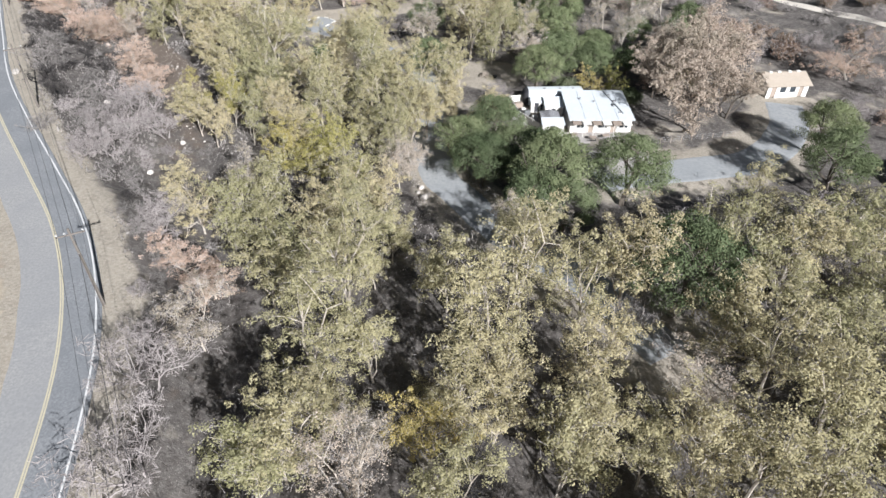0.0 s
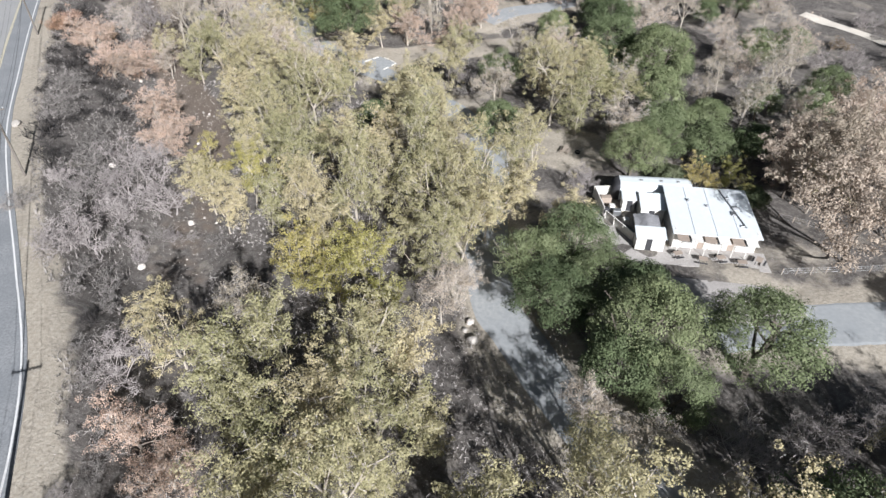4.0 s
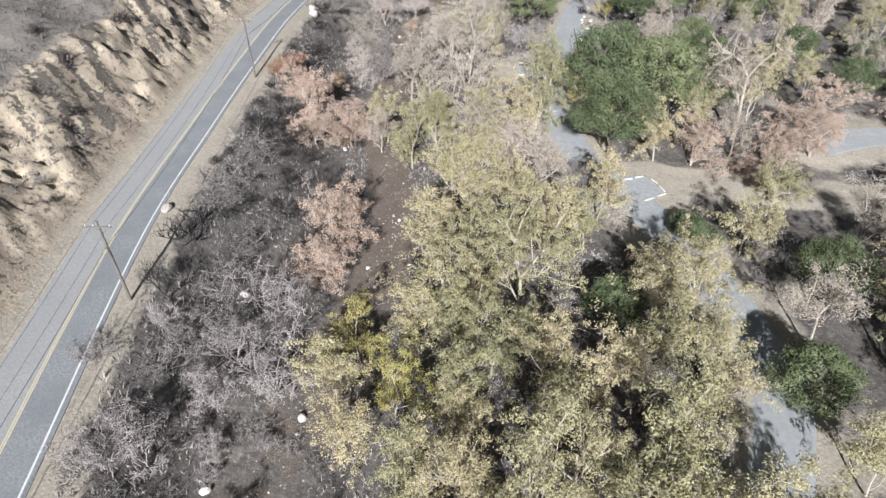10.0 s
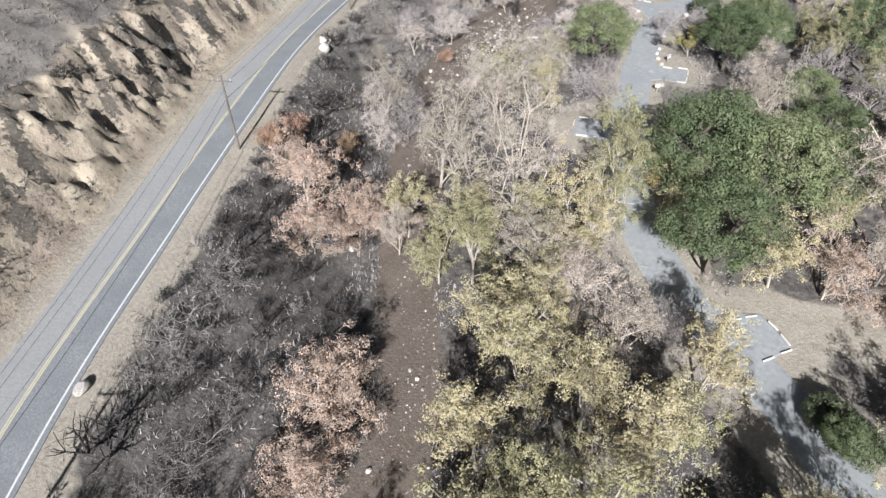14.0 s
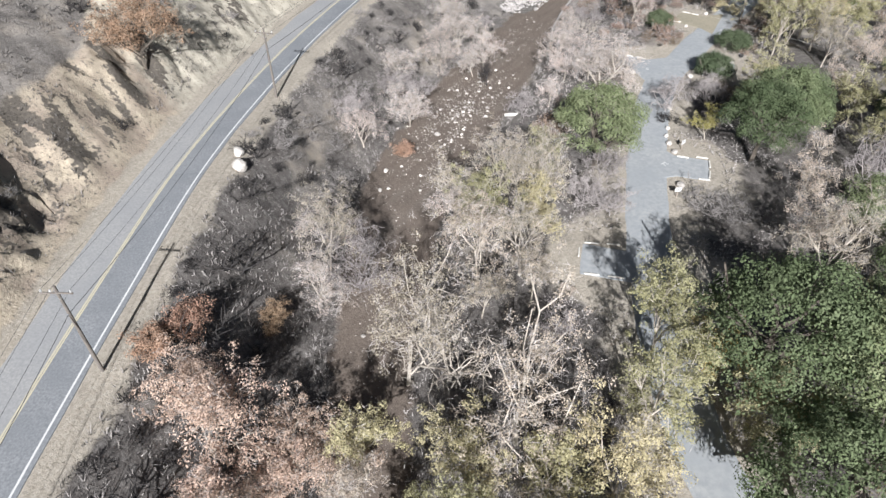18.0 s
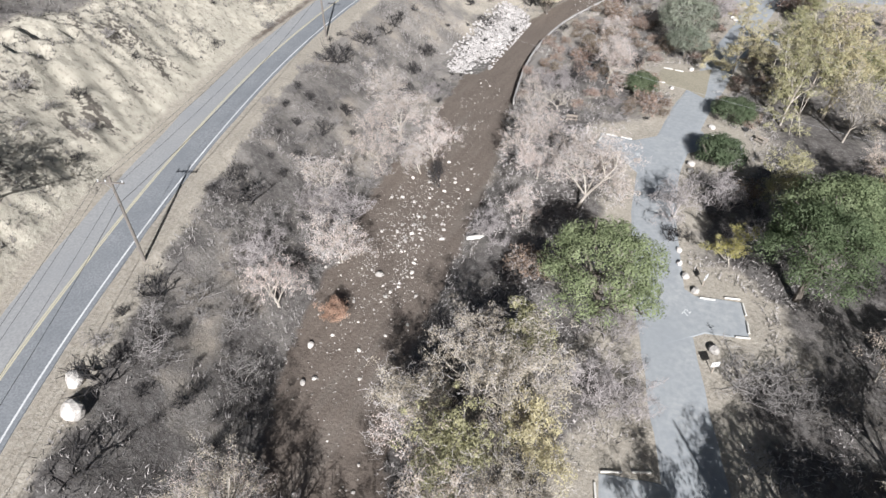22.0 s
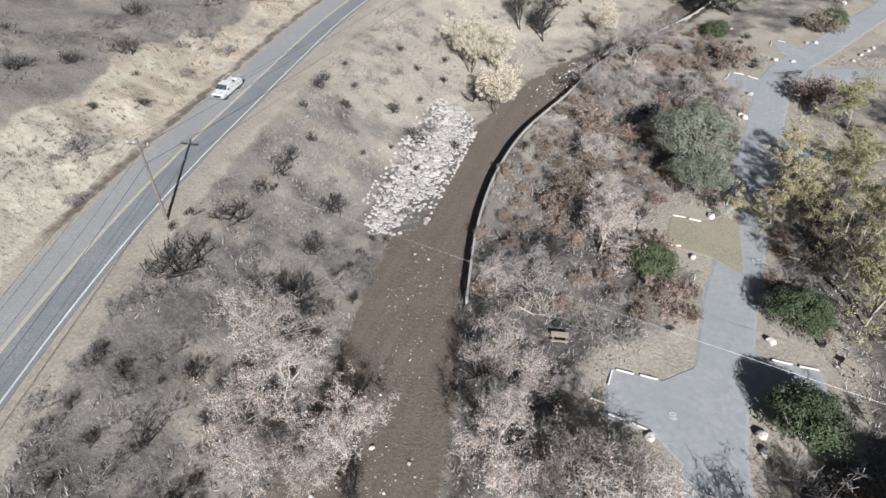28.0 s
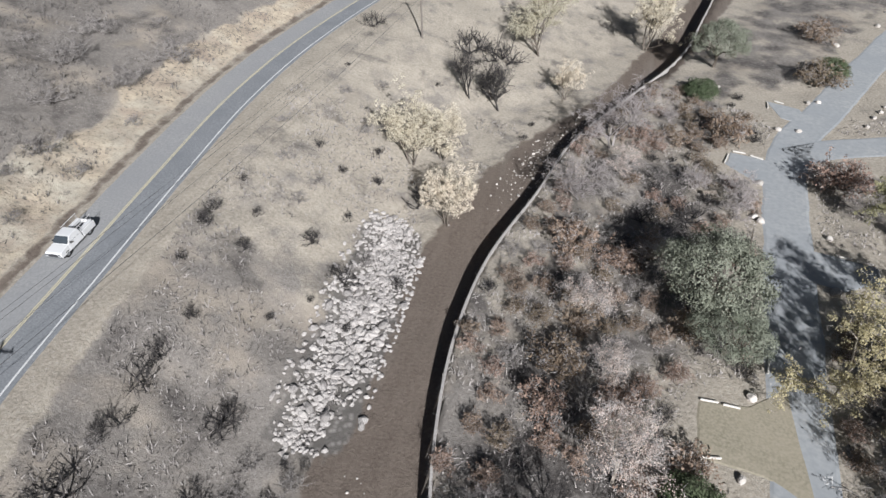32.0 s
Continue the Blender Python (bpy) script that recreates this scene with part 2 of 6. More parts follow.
def ground_material():
    m, nd, ln, p = nodes_of("ground_soil")
    pos = world_coord(nd)

    def layer(name):
        a = nd.new("ShaderNodeAttribute")
        a.attribute_name = name
        return a.outputs["Fac"]

    def edged(fac, scale, amount):
        n = noised(nd, ln, scale, 5, 0.3, 0.7, pos)
        s = nd.new("ShaderNodeMath")
        s.operation = "MULTIPLY_ADD"
        ln.new(n, s.inputs[0])
        s.inputs[1].default_value = amount
        ln.new(fac, s.inputs[2])
        r = nd.new("ShaderNodeMapRange")
        r.inputs["From Min"].default_value, r.inputs["From Max"].default_value = 0.35 + amount / 2, 0.65 + amount / 2
        ln.new(s.outputs[0], r.inputs["Value"])
        return r.outputs[0]
    n_mid, n_fine = (noised(nd, ln, s, 6, 0.3, 0.7, pos, 0.62) for s in (0.35, 2.6))
    speck = noised(nd, ln, 5.0, 3, 0.62, 0.74, pos, 0.6)
    soil = mixed(nd, ln, n_mid, (0.3, 0.263, 0.213), (0.21, 0.183, 0.15))
    soil = mixed(nd, ln, n_fine, soil, (0.39, 0.355, 0.3))
    burnt = mixed(nd, ln, n_mid, (0.066, 0.059, 0.055), (0.125, 0.113, 0.104))
    burnt = mixed(nd, ln, noised(nd, ln, 1.3, 7, 0.45, 0.75, pos, 0.7), burnt, (0.195, 0.182, 0.17))
    ash = mixed(nd, ln, n_mid, (0.183, 0.166, 0.149), (0.122, 0.111, 0.102))
    ash = mixed(nd, ln, n_fine, ash, (0.238, 0.218, 0.197))
    ash = mixed(nd, ln, noised(nd, ln, 0.12, 4, 0.5, 0.68, pos), ash, (0.3, 0.262, 0.217))
    run = nd.new("ShaderNodeMapping")
    run.inputs["Scale"].default_value = (1, 0.1, 1)
    run.inputs["Rotation"].default_value = (0, 0, radians(-12))
    ln.new(pos, run.inputs["Vector"])
    bed = mixed(nd, ln, noised(nd, ln, 0.9, 5, 0.35, 0.65, run.outputs[0]), (0.1, 0.079, 0.065), (0.138, 0.112, 0.093))
    bed = mixed(nd, ln, n_fine, bed, (0.165, 0.136, 0.114))
    bed = mixed(nd, ln, noised(nd, ln, 0.3, 4, 0.55, 0.75, run.outputs[0]), bed, (0.18, 0.157, 0.136))
    col = mixed(nd, ln, edged(layer("ashy"), 0.25, 0.6), soil, ash)
    col = mixed(nd, ln, edged(layer("burnt"), 0.16, 0.8), col, burnt)
    col = mixed(nd, ln, speck, col, (0.4, 0.37, 0.34))
    # bare rock and clay of the cut bank, streaked down the slope
    st = nd.new("ShaderNodeMapping")
    st.inputs["Scale"].default_value = (1, 1, 0.25)
    ln.new(pos, st.inputs["Vector"])
    streak = noised(nd, ln, 0.8, 7, 0.35, 0.65, st.outputs[0], 0.65)
    rock = mixed(nd, ln, streak, (0.47, 0.4, 0.305), (0.31, 0.264, 0.208))
    rock = mixed(nd, ln, noised(nd, ln, 0.22, 5, 0.45, 0.62, pos), rock, (0.31, 0.255, 0.205))
    rock = mixed(nd, ln, noised(nd, ln, 2.2, 6, 0.55, 0.7, st.outputs[0]), rock, (0.12, 0.105, 0.09))
    marl = mixed(nd, ln, streak, (0.46, 0.422, 0.347), (0.345, 0.313, 0.257))
    marl = mixed(nd, ln, noised(nd, ln, 1.6, 6, 0.56, 0.7, st.outputs[0]), marl, (0.2, 0.18, 0.155))
    rock = mixed(nd, ln, edged(layer("marl"), 0.2, 0.5), rock, marl)
    scrub = mixed(nd, ln, n_fine, (0.075, 0.066, 0.056), (0.15, 0.132, 0.112))
    rock = mixed(nd, ln, edged(layer("scrub"), 1.8, 1.1), rock, scrub)
    col = mixed(nd, ln, edged(layer("bank"), 0.3, 0.5), col, rock)
    col = mixed(nd, ln, edged(layer("bed"), 0.4, 0.5), col, bed)
    rubble = mixed(nd, ln, noised(nd, ln, 1.4, 2, 0.0, 0.5, pos, kind="cells"), (0.3, 0.28, 0.26), (0.13, 0.12, 0.11))
    col = mixed(nd, ln, edged(layer("rubble"), 0.6, 0.5), col, rubble)
    ln.new(col, p.inputs["Base Color"])
    p.inputs["Roughness"].default_value = 0.95
    p.inputs["Specular IOR Level"].default_value = 0.15
    bumped(nd, ln, p, noised(nd, ln, 3.0, 8, 0.2, 0.8, pos, 0.7), 0.6, 0.15)
    return m


SOIL = ground_material()
# ---- plan of the valley: lines that the ground is shaped by ----
def spline(keys):
    """A smooth x(y) through a few (y, x) keys."""
    k = np.array(keys, float)
    y, v = k[:, 0], k[:, 1]
    m = np.gradient(v, y)

    def f(q):
        q = np.asarray(q, float)
        i = np.clip(np.searchsorted(y, q) - 1, 0, len(y) - 2)
        h = y[i + 1] - y[i]
        t = np.clip((q - y[i]) / h, 0, 1)
        out = ((2 * t**3 - 3 * t**2 + 1) * v[i] + (t**3 - 2 * t**2 + t) * h * m[i]
               + (-2 * t**3 + 3 * t**2) * v[i + 1] + (t**3 - t**2) * h * m[i + 1])
        return out + np.where(q < y[0], (q - y[0]) * m[0], 0) + np.where(q > y[-1], (q - y[-1]) * m[-1], 0)
    return f


road_x = spline([(-80, -30), (-20, -31), (10, -33), (28, -35.8), (45, -40.6), (62, -49.4), (75, -59.3), (88, -69.6), (103, -80.8),
                 (125, -94), (146, -106), (167, -117.3), (190, -126.9), (212, -134.4), (233, -140.2), (256, -144.6),
                 (273, -146.6), (290, -148.4), (310, -150), (325, -149.8), (345, -147.5), (375, -141), (420, -126), (500, -90)])
road_z = spline([(-80, 0.5), (0, 1.2), (50, 2.2), (80, 3.2), (110, 4.2), (140, 5.6), (165, 6.6), (190, 7), (280, 7.4), (400, 8.5), (500, 9)])
creek_x = spline([(-80, -26), (30, -26), (60, -34), (85, -43), (95, -46), (106, -49), (125, -56), (145, -71), (160, -82), (177, -92),
                  (190, -98), (208, -102), (224, -105), (240, -107), (255, -110), (266, -111.6), (285, -111.8), (300, -109.5),
                  (318, -104.5), (340, -92), (370, -81), (420, -66), (500, -50)])
creek_w = spline([(-80, 4), (100, 4.5), (150, 4), (190, 6.5), (225, 8), (250, 6.2), (285, 4.6), (320, 4.5), (420, 5), (500, 5)])
creek_z = spline([(-80, -5), (60, -4.9), (100, -4.7), (150, -4.3), (205, -3.2), (250, -3), (280, -2.8), (320, -2.2), (400, -0.9), (500, 3)])
camp_z = spline([(-80, -3.4), (60, -3.8), (130, -3.9), (165, -3.6), (190, -2.4), (215, -1.7), (245, -1.1), (320, 0), (400, 1.2), (500, 2.5)])
wall_x = spline([(240, -100), (254.5, -103.2), (265.5, -105.6), (278, -106.9), (292, -106), (308, -101.8), (323, -98.2), (340, -90), (356, -82), (383, -74.8), (410, -69)])
bank_k = spline([(-80, 0.35), (40, 0.4), (75, 0.7), (110, 1), (190, 1), (235, 0.8), (290, 0.55), (400, 0.5), (500, 0.5)])


def smooth(a, b, v):
    t = np.clip((np.asarray(v, float) - a) / (b - a), 0, 1)
    return t * t * (3 - 2 * t)


def slope_of(f, y):
    return (f(y + 1) - f(y - 1)) / 2


def across(f, x, y):
    """How far (x, y) lies to the right of the line x = f(y)."""
    return (x - f(y)) / np.sqrt(1 + np.clip(slope_of(f, y), -1.2, 1.2) ** 2)


def ground_height(x, y):
    x, y = np.asarray(x, float), np.asarray(y, float)
    yq = np.clip(y, -80, 500)
    s = across(road_x, x, yq)
    zr = road_z(yq)
    # valley floor with the graded creek
    dc, w = across(creek_x, x, yq), creek_w(yq)
    zc, zk = camp_z(yq), creek_z(yq)
    right = smooth(0.2, 3.2, dc - w)
    walled = smooth(250, 256, yq) * (1 - smooth(395, 405, yq))
    dw = across(wall_x, x, yq)
    right = right * (1 - walled) + np.where(dw > -0.2, 1, 0) * walled
    floor = zk + (zc - zk) * right
    floor = floor + 0.05 * np.maximum(x - 95, 0) + 0.12 * np.maximum(y - 400, 0) * (1 - smooth(400, 1200, y))
    run = np.maximum(yq * 0 + 9, -across(creek_x, road_x(yq) + 8, yq) - w - 1)
    fall = smooth(0, 1, (s - 7) / run)
    z = zr + (floor - zr) * (fall * 0.65 + 0.35 * np.clip((s - 7) / run, 0, 1))
    # cut bank and hill above the road
    u = np.maximum(-s - 5.4, 0)
    u = u * u / (u + 1.4)
    k = bank_k(yq)
    rise = k * (0.9 * np.minimum(u, 11) + 0.42 * np.clip(u - 11, 0, 58) + 0.25 * np.clip(u - 69, 0, 500))
    return np.where(s < 0, zr + rise, z)


def lattice(x, y, seed):
    """Smooth value noise in 0..1 on a unit lattice."""
    xi, yi = np.floor(x), np.floor(y)
    fx, fy = x - xi, y - yi
    fx, fy = fx * fx * (3 - 2 * fx), fy * fy * (3 - 2 * fy)

    def r(a, b):
        v = np.sin(a * 127.1 + b * 311.7 + seed * 74.7) * 43758.5453
        return v - np.floor(v)
    return (r(xi, yi) * (1 - fx) + r(xi + 1, yi) * fx) * (1 - fy) + (r(xi, yi + 1) * (1 - fx) + r(xi + 1, yi + 1) * fx) * fy


def fractal(x, y, size, octaves=4, seed=0):
    out, amp, tot = 0, 1.0, 0
    for k in range(octaves):
        out, tot = out + amp * lattice(x / size * 2**k, y / size * 2**k, seed + k), tot + amp
        amp *= 0.5
    return out / tot


CAMP_ROADS = {
    "campground_road": ([(26, 47), (21, 56), (15.4, 62.9), (8.9, 69.7), (3.4, 78.4), (-0.8, 86.6), (-2.6, 100), (-3, 113), (-4.6, 126), (-8, 132.5), (-16, 142), (-28, 152.5), (-39, 159),
                         (-46, 165.3), (-52, 173.2), (-59.5, 187.5), (-65, 201), (-69.3, 214), (-73.5, 230), (-75.2, 243), (-74.6, 255),
                         (-72.8, 275), (-70.3, 297), (-68.6, 312), (-65.5, 328), (-58, 342), (-45, 366), (-30, 392)], 2.7),
    "house_driveway": ([(25, 84), (32, 86), (41, 87.5), (53, 90.5), (63, 101), (67, 112)], 3.2),
    "side_road": ([(-10, 186), (-3, 193.5), (6, 198), (16, 204.5), (40, 213), (80, 222)], 3.0),
    "loop_road": ([(-66, 326), (-58, 330), (-45, 334), (-20, 338)], 2.4),
}


def curved(pts, step=1.5):
    """Evenly spaced points of a smooth curve through pts."""
    p = np.array([pts[0]] + list(pts) + [pts[-1]], float)
    out = []
    for i in range(1, len(p) - 2):
        n = max(2, int(np.linalg.norm(p[i + 1] - p[i]) / step))
        for t in np.arange(n) / n:
            out.append(0.5 * (2 * p[i] + (p[i + 1] - p[i - 1]) * t + (2 * p[i - 1] - 5 * p[i] + 4 * p[i + 1] - p[i + 2]) * t**2
                              + (3 * p[i] - p[i - 1] - 3 * p[i + 1] + p[i + 2]) * t**3))
    out.append(p[-2])
    return np.array(out)


PADS = [
    [(-86, 248.6), (-80.6, 248.7), (-77.6, 251.5), (-75, 256), (-74, 236), (-77, 239), (-80.6, 242), (-85.6, 242.6)],
    [(-70.5, 219.5), (-66, 217.2), (-61, 218.4), (-59.6, 213), (-64, 211.8), (-68, 208)],
    [(-70.2, 190.6), (-61.5, 192.8), (-60.5, 187.4), (-68.2, 185.2)],
    [(-37.5, 158.4), (-31.9, 162.6), (-27.4, 159.2), (-29.8, 155.2), (-34, 153)],
    [(-81.8, 277), (-77, 277.4), (-73.2, 280.5), (-72.5, 267.5), (-76.5, 270), (-82.2, 270.6)],
    [(-75.6, 321.8), (-74.5, 325.3), (-67, 323.5), (-68, 317), (-72, 318)],
    [(-69, 304), (-60, 302), (-60.2, 299), (-64.5, 296.6), (-69.5, 298)],
    [(-74, 258), (-70.5, 255.2), (-65.3, 255.1), (-64.5, 251.4), (-70.5, 250), (-74, 246.5)],
    [(-67, 343.8), (-62, 342), (-61.5, 336), (-65.5, 338.2)],
]
CURVES = {k: (curved(v), w) for k, (v, w) in CAMP_ROADS.items()}


def road_gap(x, y):
    """Distance to the nearest campground lane's edge."""
    d = np.full(np.shape(x), 1e9)
    for pts, w in CURVES.values():
        for a, b in zip(pts[:-1:2], pts[1::2]):
            d = np.minimum(d, np.hypot(x - (a[0] + b[0]) / 2, y - (a[1] + b[1]) / 2) - w)
    for pad in PADS:
        c = np.mean(pad, 0)
        d = np.minimum(d, np.hypot(x - c[0], y - c[1]) - 5.5)
    return d


def bank_edge(y):
    """How far from the road's middle the cut bank ends and the burnt hillside begins."""
    return np.interp(y, [60, 100, 125, 155, 175, 195, 225, 250, 280, 330], [14, 17, 19.5, 17.5, 18, 23, 23, 17, 15, 11]) + 7 * (fractal(np.asarray(y, float), np.asarray(y, float) * 0, 13, 3, 61) - 0.5)


def relief(x, y, gap=None):
    """Ground height with its unevenness, quiet on and beside the roads."""
    x, y = np.asarray(x, float), np.asarray(y, float)
    z = ground_height(x, y)
    yq = np.clip(y, -80, 500)
    s = across(road_x, x, yq)
    gap = road_gap(x, y) if gap is None else gap
    calm = smooth(5.2, 8, np.abs(s)) * smooth(0.3, 4, gap)
    walled = smooth(250, 256, yq) * (1 - smooth(395, 405, yq))
    calm = calm * (1 - walled * (1 - smooth(0.5, 2, np.abs(across(wall_x, x, yq)))))
    dc = np.abs(across(creek_x, x, yq)) / creek_w(yq)
    rough = 0.25 + 0.55 * smooth(1, 1.6, dc)
    z = z + calm * rough * (fractal(x, y, 6, 4, 3) - 0.5) * 1.5
    bank = smooth(6, 10, -s) * (1 - 0.85 * smooth(bank_edge(y) - 3, bank_edge(y) + 2, -s))
    kb = bank_k(yq)
    a = y + 0.3 * s + 7 * (fractal(x, y, 15, 3, 51) - 0.5)
    # a few deep ravines cut through the bank, then lesser ribs and loose crags
    cut = 1 - np.abs(fractal(a, s * 0.05, 30, 2, 31) - 0.5) * 4
    ravine = smooth(0.6, 0.95, cut) * smooth(6.5, 10, -s) * (1 - smooth(13, 21, -s))
    z = z - kb * ravine * np.interp(yq, [80, 110, 205, 222], [0, 1.8, 2.8, 0.8])
    rib = 0.62 - np.abs(fractal(a, s * 0.26, 7.5, 4, 11) - 0.5) * 3.2
    tooth = 0.5 - np.abs(fractal(a, s * 0.25, 2.4, 3, 13) - 0.5) * 2.4
    crag = 0.5 - np.abs(fractal(x, y, 4.4, 4, 49) - 0.5) * 2
    hard = smooth(0.38, 0.6, fractal(x, y, 16, 2, 47)) * np.interp(yq, [80, 110, 205, 235, 320], [0.6, 1, 1, 0.3, 0.15])
    q = (y * 0.8 - s * 0.75) / 5.5 + fractal(x, y, 9, 3, 45) * 5
    ledge = smooth(0, 0.8, q - np.floor(q)) * (1 - smooth(0.85, 1, q - np.floor(q)))
    z = z + bank * kb * np.interp(yq, [195, 235], [1, 0.55]) * (rib * 1.15 * (0.35 + 0.65 * hard) + tooth * 1.35 * (0.5 + 0.5 * hard) + crag * 1.8 * (0.3 + 0.7 * hard) + (ledge - 0.5) * 1.1 * hard + (fractal(x, y, 1.9, 3, 23) - 0.5) * (0.9 + 1.1 * hard))
    return z


def on_ground(x, y):
    return float(relief(np.array([x]), np.array([y]))[0])

# ---- mesh helpers ----
def mesh_of(name, verts, faces, material, smooth_shade=False):
    me = bpy.data.meshes.new(name)
    me.from_pydata([tuple(v) for v in verts], [], [tuple(f) for f in faces])
    me.materials.append(material)
    if smooth_shade:
        me.polygons.foreach_set("use_smooth", [True] * len(me.polygons))
    me.update()
    return me


def part(name, me, parent=None, label="", at=None):
    """One mesh object under its thing. me: a mesh, or a bmesh with its material."""
    if isinstance(me, tuple):
        bm, material = me
        data = bpy.data.meshes.new(name)
        bmesh.ops.recalc_face_normals(bm, faces=bm.faces)
        bm.to_mesh(data)
        bm.free()
        data.materials.append(material)
        me = data
    ob = new(name, me)
    if parent is not None:
        ob.parent = parent
    if at is not None:
        ob.matrix_basis = at
    if label:
        ob["label"] = label
    return ob


def thing(name, label, category, at, group=""):
    ob = new(name)
    ob.matrix_basis = at
    return tagged(ob, label, category, group)


def box(x0, y0, z0, x1, y1, z1, bm=None, bevel=0.0):
    bm = bm or bmesh.new()
    r = bmesh.ops.create_cube(bm, size=1, matrix=Matrix.LocRotScale(((x0 + x1) / 2, (y0 + y1) / 2, (z0 + z1) / 2), None, (x1 - x0, y1 - y0, z1 - z0)))
    if bevel:
        es = list({e for v in r["verts"] for e in v.link_edges})
        bmesh.ops.bevel(bm, geom=es, offset=bevel, segments=1, affect="EDGES")
    return bm


def rod(a, b, ra, rb=None, n=8, bm=None, bend=0.0):
    """A round bar from a to b."""
    bm = bm or bmesh.new()
    a, b = Vector(a), Vector(b)
    q = (b - a).to_track_quat("Z", "Y").to_matrix().to_4x4()
    bmesh.ops.create_cone(bm, cap_ends=True, segments=n, radius1=ra, radius2=rb if rb is not None else ra, depth=(b - a).length,
                          matrix=Matrix.Translation((a + b) / 2) @ q)
    return bm


def tubes(paths, sides):
    """Tapered tubes along (points, radii) paths as one list of vertices and faces."""
    V, Fc, base = [], [], 0
    ang = np.arange(sides) * 2 * math.pi / sides
    for pts, rad in paths:
        pts = np.asarray(pts)
        d = np.gradient(pts, axis=0)
        d /= np.linalg.norm(d, axis=1)[:, None] + 1e-9
        ref = np.where(np.abs(d[:, 2:3]) > 0.9, [[1.0, 0, 0]], [[0, 0, 1.0]])
        u = np.cross(d, ref)
        u /= np.linalg.norm(u, axis=1)[:, None] + 1e-9
        w = np.cross(d, u)
        ring = pts[:, None] + np.asarray(rad)[:, None, None] * (np.cos(ang)[None, :, None] * u[:, None] + np.sin(ang)[None, :, None] * w[:, None])
        V.append(ring.reshape(-1, 3))
        n = len(pts)
        i = base + np.arange(n * sides).reshape(n, sides)
        j = np.roll(i, -1, 1)
        Fc.append(np.stack([i[:-1], j[:-1], j[1:], i[1:]], -1).reshape(-1, 4))
        base += n * sides
    return np.concatenate(V), np.concatenate(Fc)


# ---- ground ----
def ground_axis(parts):
    out = [parts[0][0]]
    for a, b, step in parts:
        n = max(1, round((b - a) / step))
        out += list(a + (b - a) * (np.arange(n) + 1) / n)
    return np.array(out)


def build_ground():
    xs = ground_axis([(-3000, -1200, 600), (-1200, -400, 100), (-400, -230, 12), (-230, -190, 3), (-190, -88, 0.62), (-88, 80, 1.3), (80, 130, 3), (130, 330, 12), (330, 1200, 90), (1200, 3000, 600)])
    ys = ground_axis([(-3000, -1000, 500), (-1000, -200, 80), (-200, -40, 12), (-40, 20, 3), (20, 90, 1.3), (90, 300, 0.7), (300, 345, 1.2), (345, 420, 1.8), (420, 560, 6), (560, 1200, 60), (1200, 4000, 700)])
    X, Y = np.meshgrid(xs, ys)
    x, y = X.ravel(), Y.ravel()
    gap = road_gap(x, y)
    z = relief(x, y, gap)
    nx, ny = len(xs), len(ys)
    i = np.arange(nx * ny).reshape(ny, nx)
    quads = np.stack([i[:-1, :-1], i[:-1, 1:], i[1:, 1:], i[1:, :-1]], -1).reshape(-1, 4)
    me = mesh_of("ground", np.stack([x, y, z], 1).tolist(), quads.tolist(), SOIL, True)
    yq = np.clip(y, -80, 500)
    s = across(road_x, x, yq)
    dc = np.abs(across(creek_x, x, yq)) - creek_w(yq)
    bed = (1 - smooth(-1.6, 1.8, dc)) * np.interp(y, [70, 110, 150], [0.25, 0.6, 1])
    bed = np.maximum(bed, 0.62 * smooth(4.5, 5.2, -s) * (1 - smooth(6, 7, -s)) * smooth(225, 245, y))
    east = smooth(2, 10, x - creek_x(yq) - creek_w(yq))
    slope = smooth(6.5, 9, s)
    burnt = slope * np.interp(y, [70, 98, 110, 150, 180, 210, 260, 330], [0.85, 0.9, 1.0, 0.85, 0.62, 0.55, 0.3, 0.18])
    wood = np.interp(y, [100, 170, 225, 262, 285, 340], [0.85, 0.7, 0.7, 0.66, 0.5, 0.45]) * smooth(0.5, 6, gap)
    burnt = burnt * (1 - east) + wood * east * slope
    over = smooth(-1.2, 2.5, -s - bank_edge(y))
    burnt = np.maximum(burnt, np.interp(y, [100, 200, 260], [0.5, 0.4, 0.3]) * over)
    burnt = np.maximum(burnt, 0.9 * smooth(75, 95, x) * (y > 110))
    # trodden tan clearings: the campsite, the mown strip and the house yard
    bare = np.maximum(1 - smooth(6, 9, np.hypot(x - 9.5, y - 126)), 0.5 * (1 - smooth(7, 13, np.hypot((x - 26) * 0.6, y - 100))))
    bare = np.maximum(bare, (1 - smooth(3, 6, np.abs((y - 159.8) - (x + 36) * 0.38))) * smooth(-42, -36, x) * (1 - smooth(2, 10, x)))
    bare = np.maximum(bare, 0.9 * (1 - smooth(0.5, 1.1, np.hypot((x + 130) / 9, (y - 308.5) / 4.5))))
    burnt = burnt * (1 - bare)
    ashy = (1 - 0.8 * bare) * slope * np.maximum(smooth(120, 200, y) * 0.95, 0.5) * (1 - east * 0.35) * (1 - 0.7 * east * (1 - smooth(1, 9, gap)))
    ashy = ashy * (1 - 0.65 * smooth(262, 295, y) * (1 - east))
    ashy = np.maximum(ashy, over)
    bank = smooth(5.2, 7.5, -s) * (1 - over)
    mid = np.interp(y, [263, 268, 280, 292, 300], [-118.7, -118.2, -118.6, -119.2, -120])
    rubble = (1 - smooth(2.5, 5.5, np.abs(x - mid))) * smooth(261, 266, y) * (1 - smooth(296, 301, y))
    marl = np.interp(y, [165, 190, 235, 260, 320], [0, 0.95, 0.9, 0.55, 0.35])
    a = y + 0.3 * s + 7 * (fractal(x, y, 15, 3, 51) - 0.5)
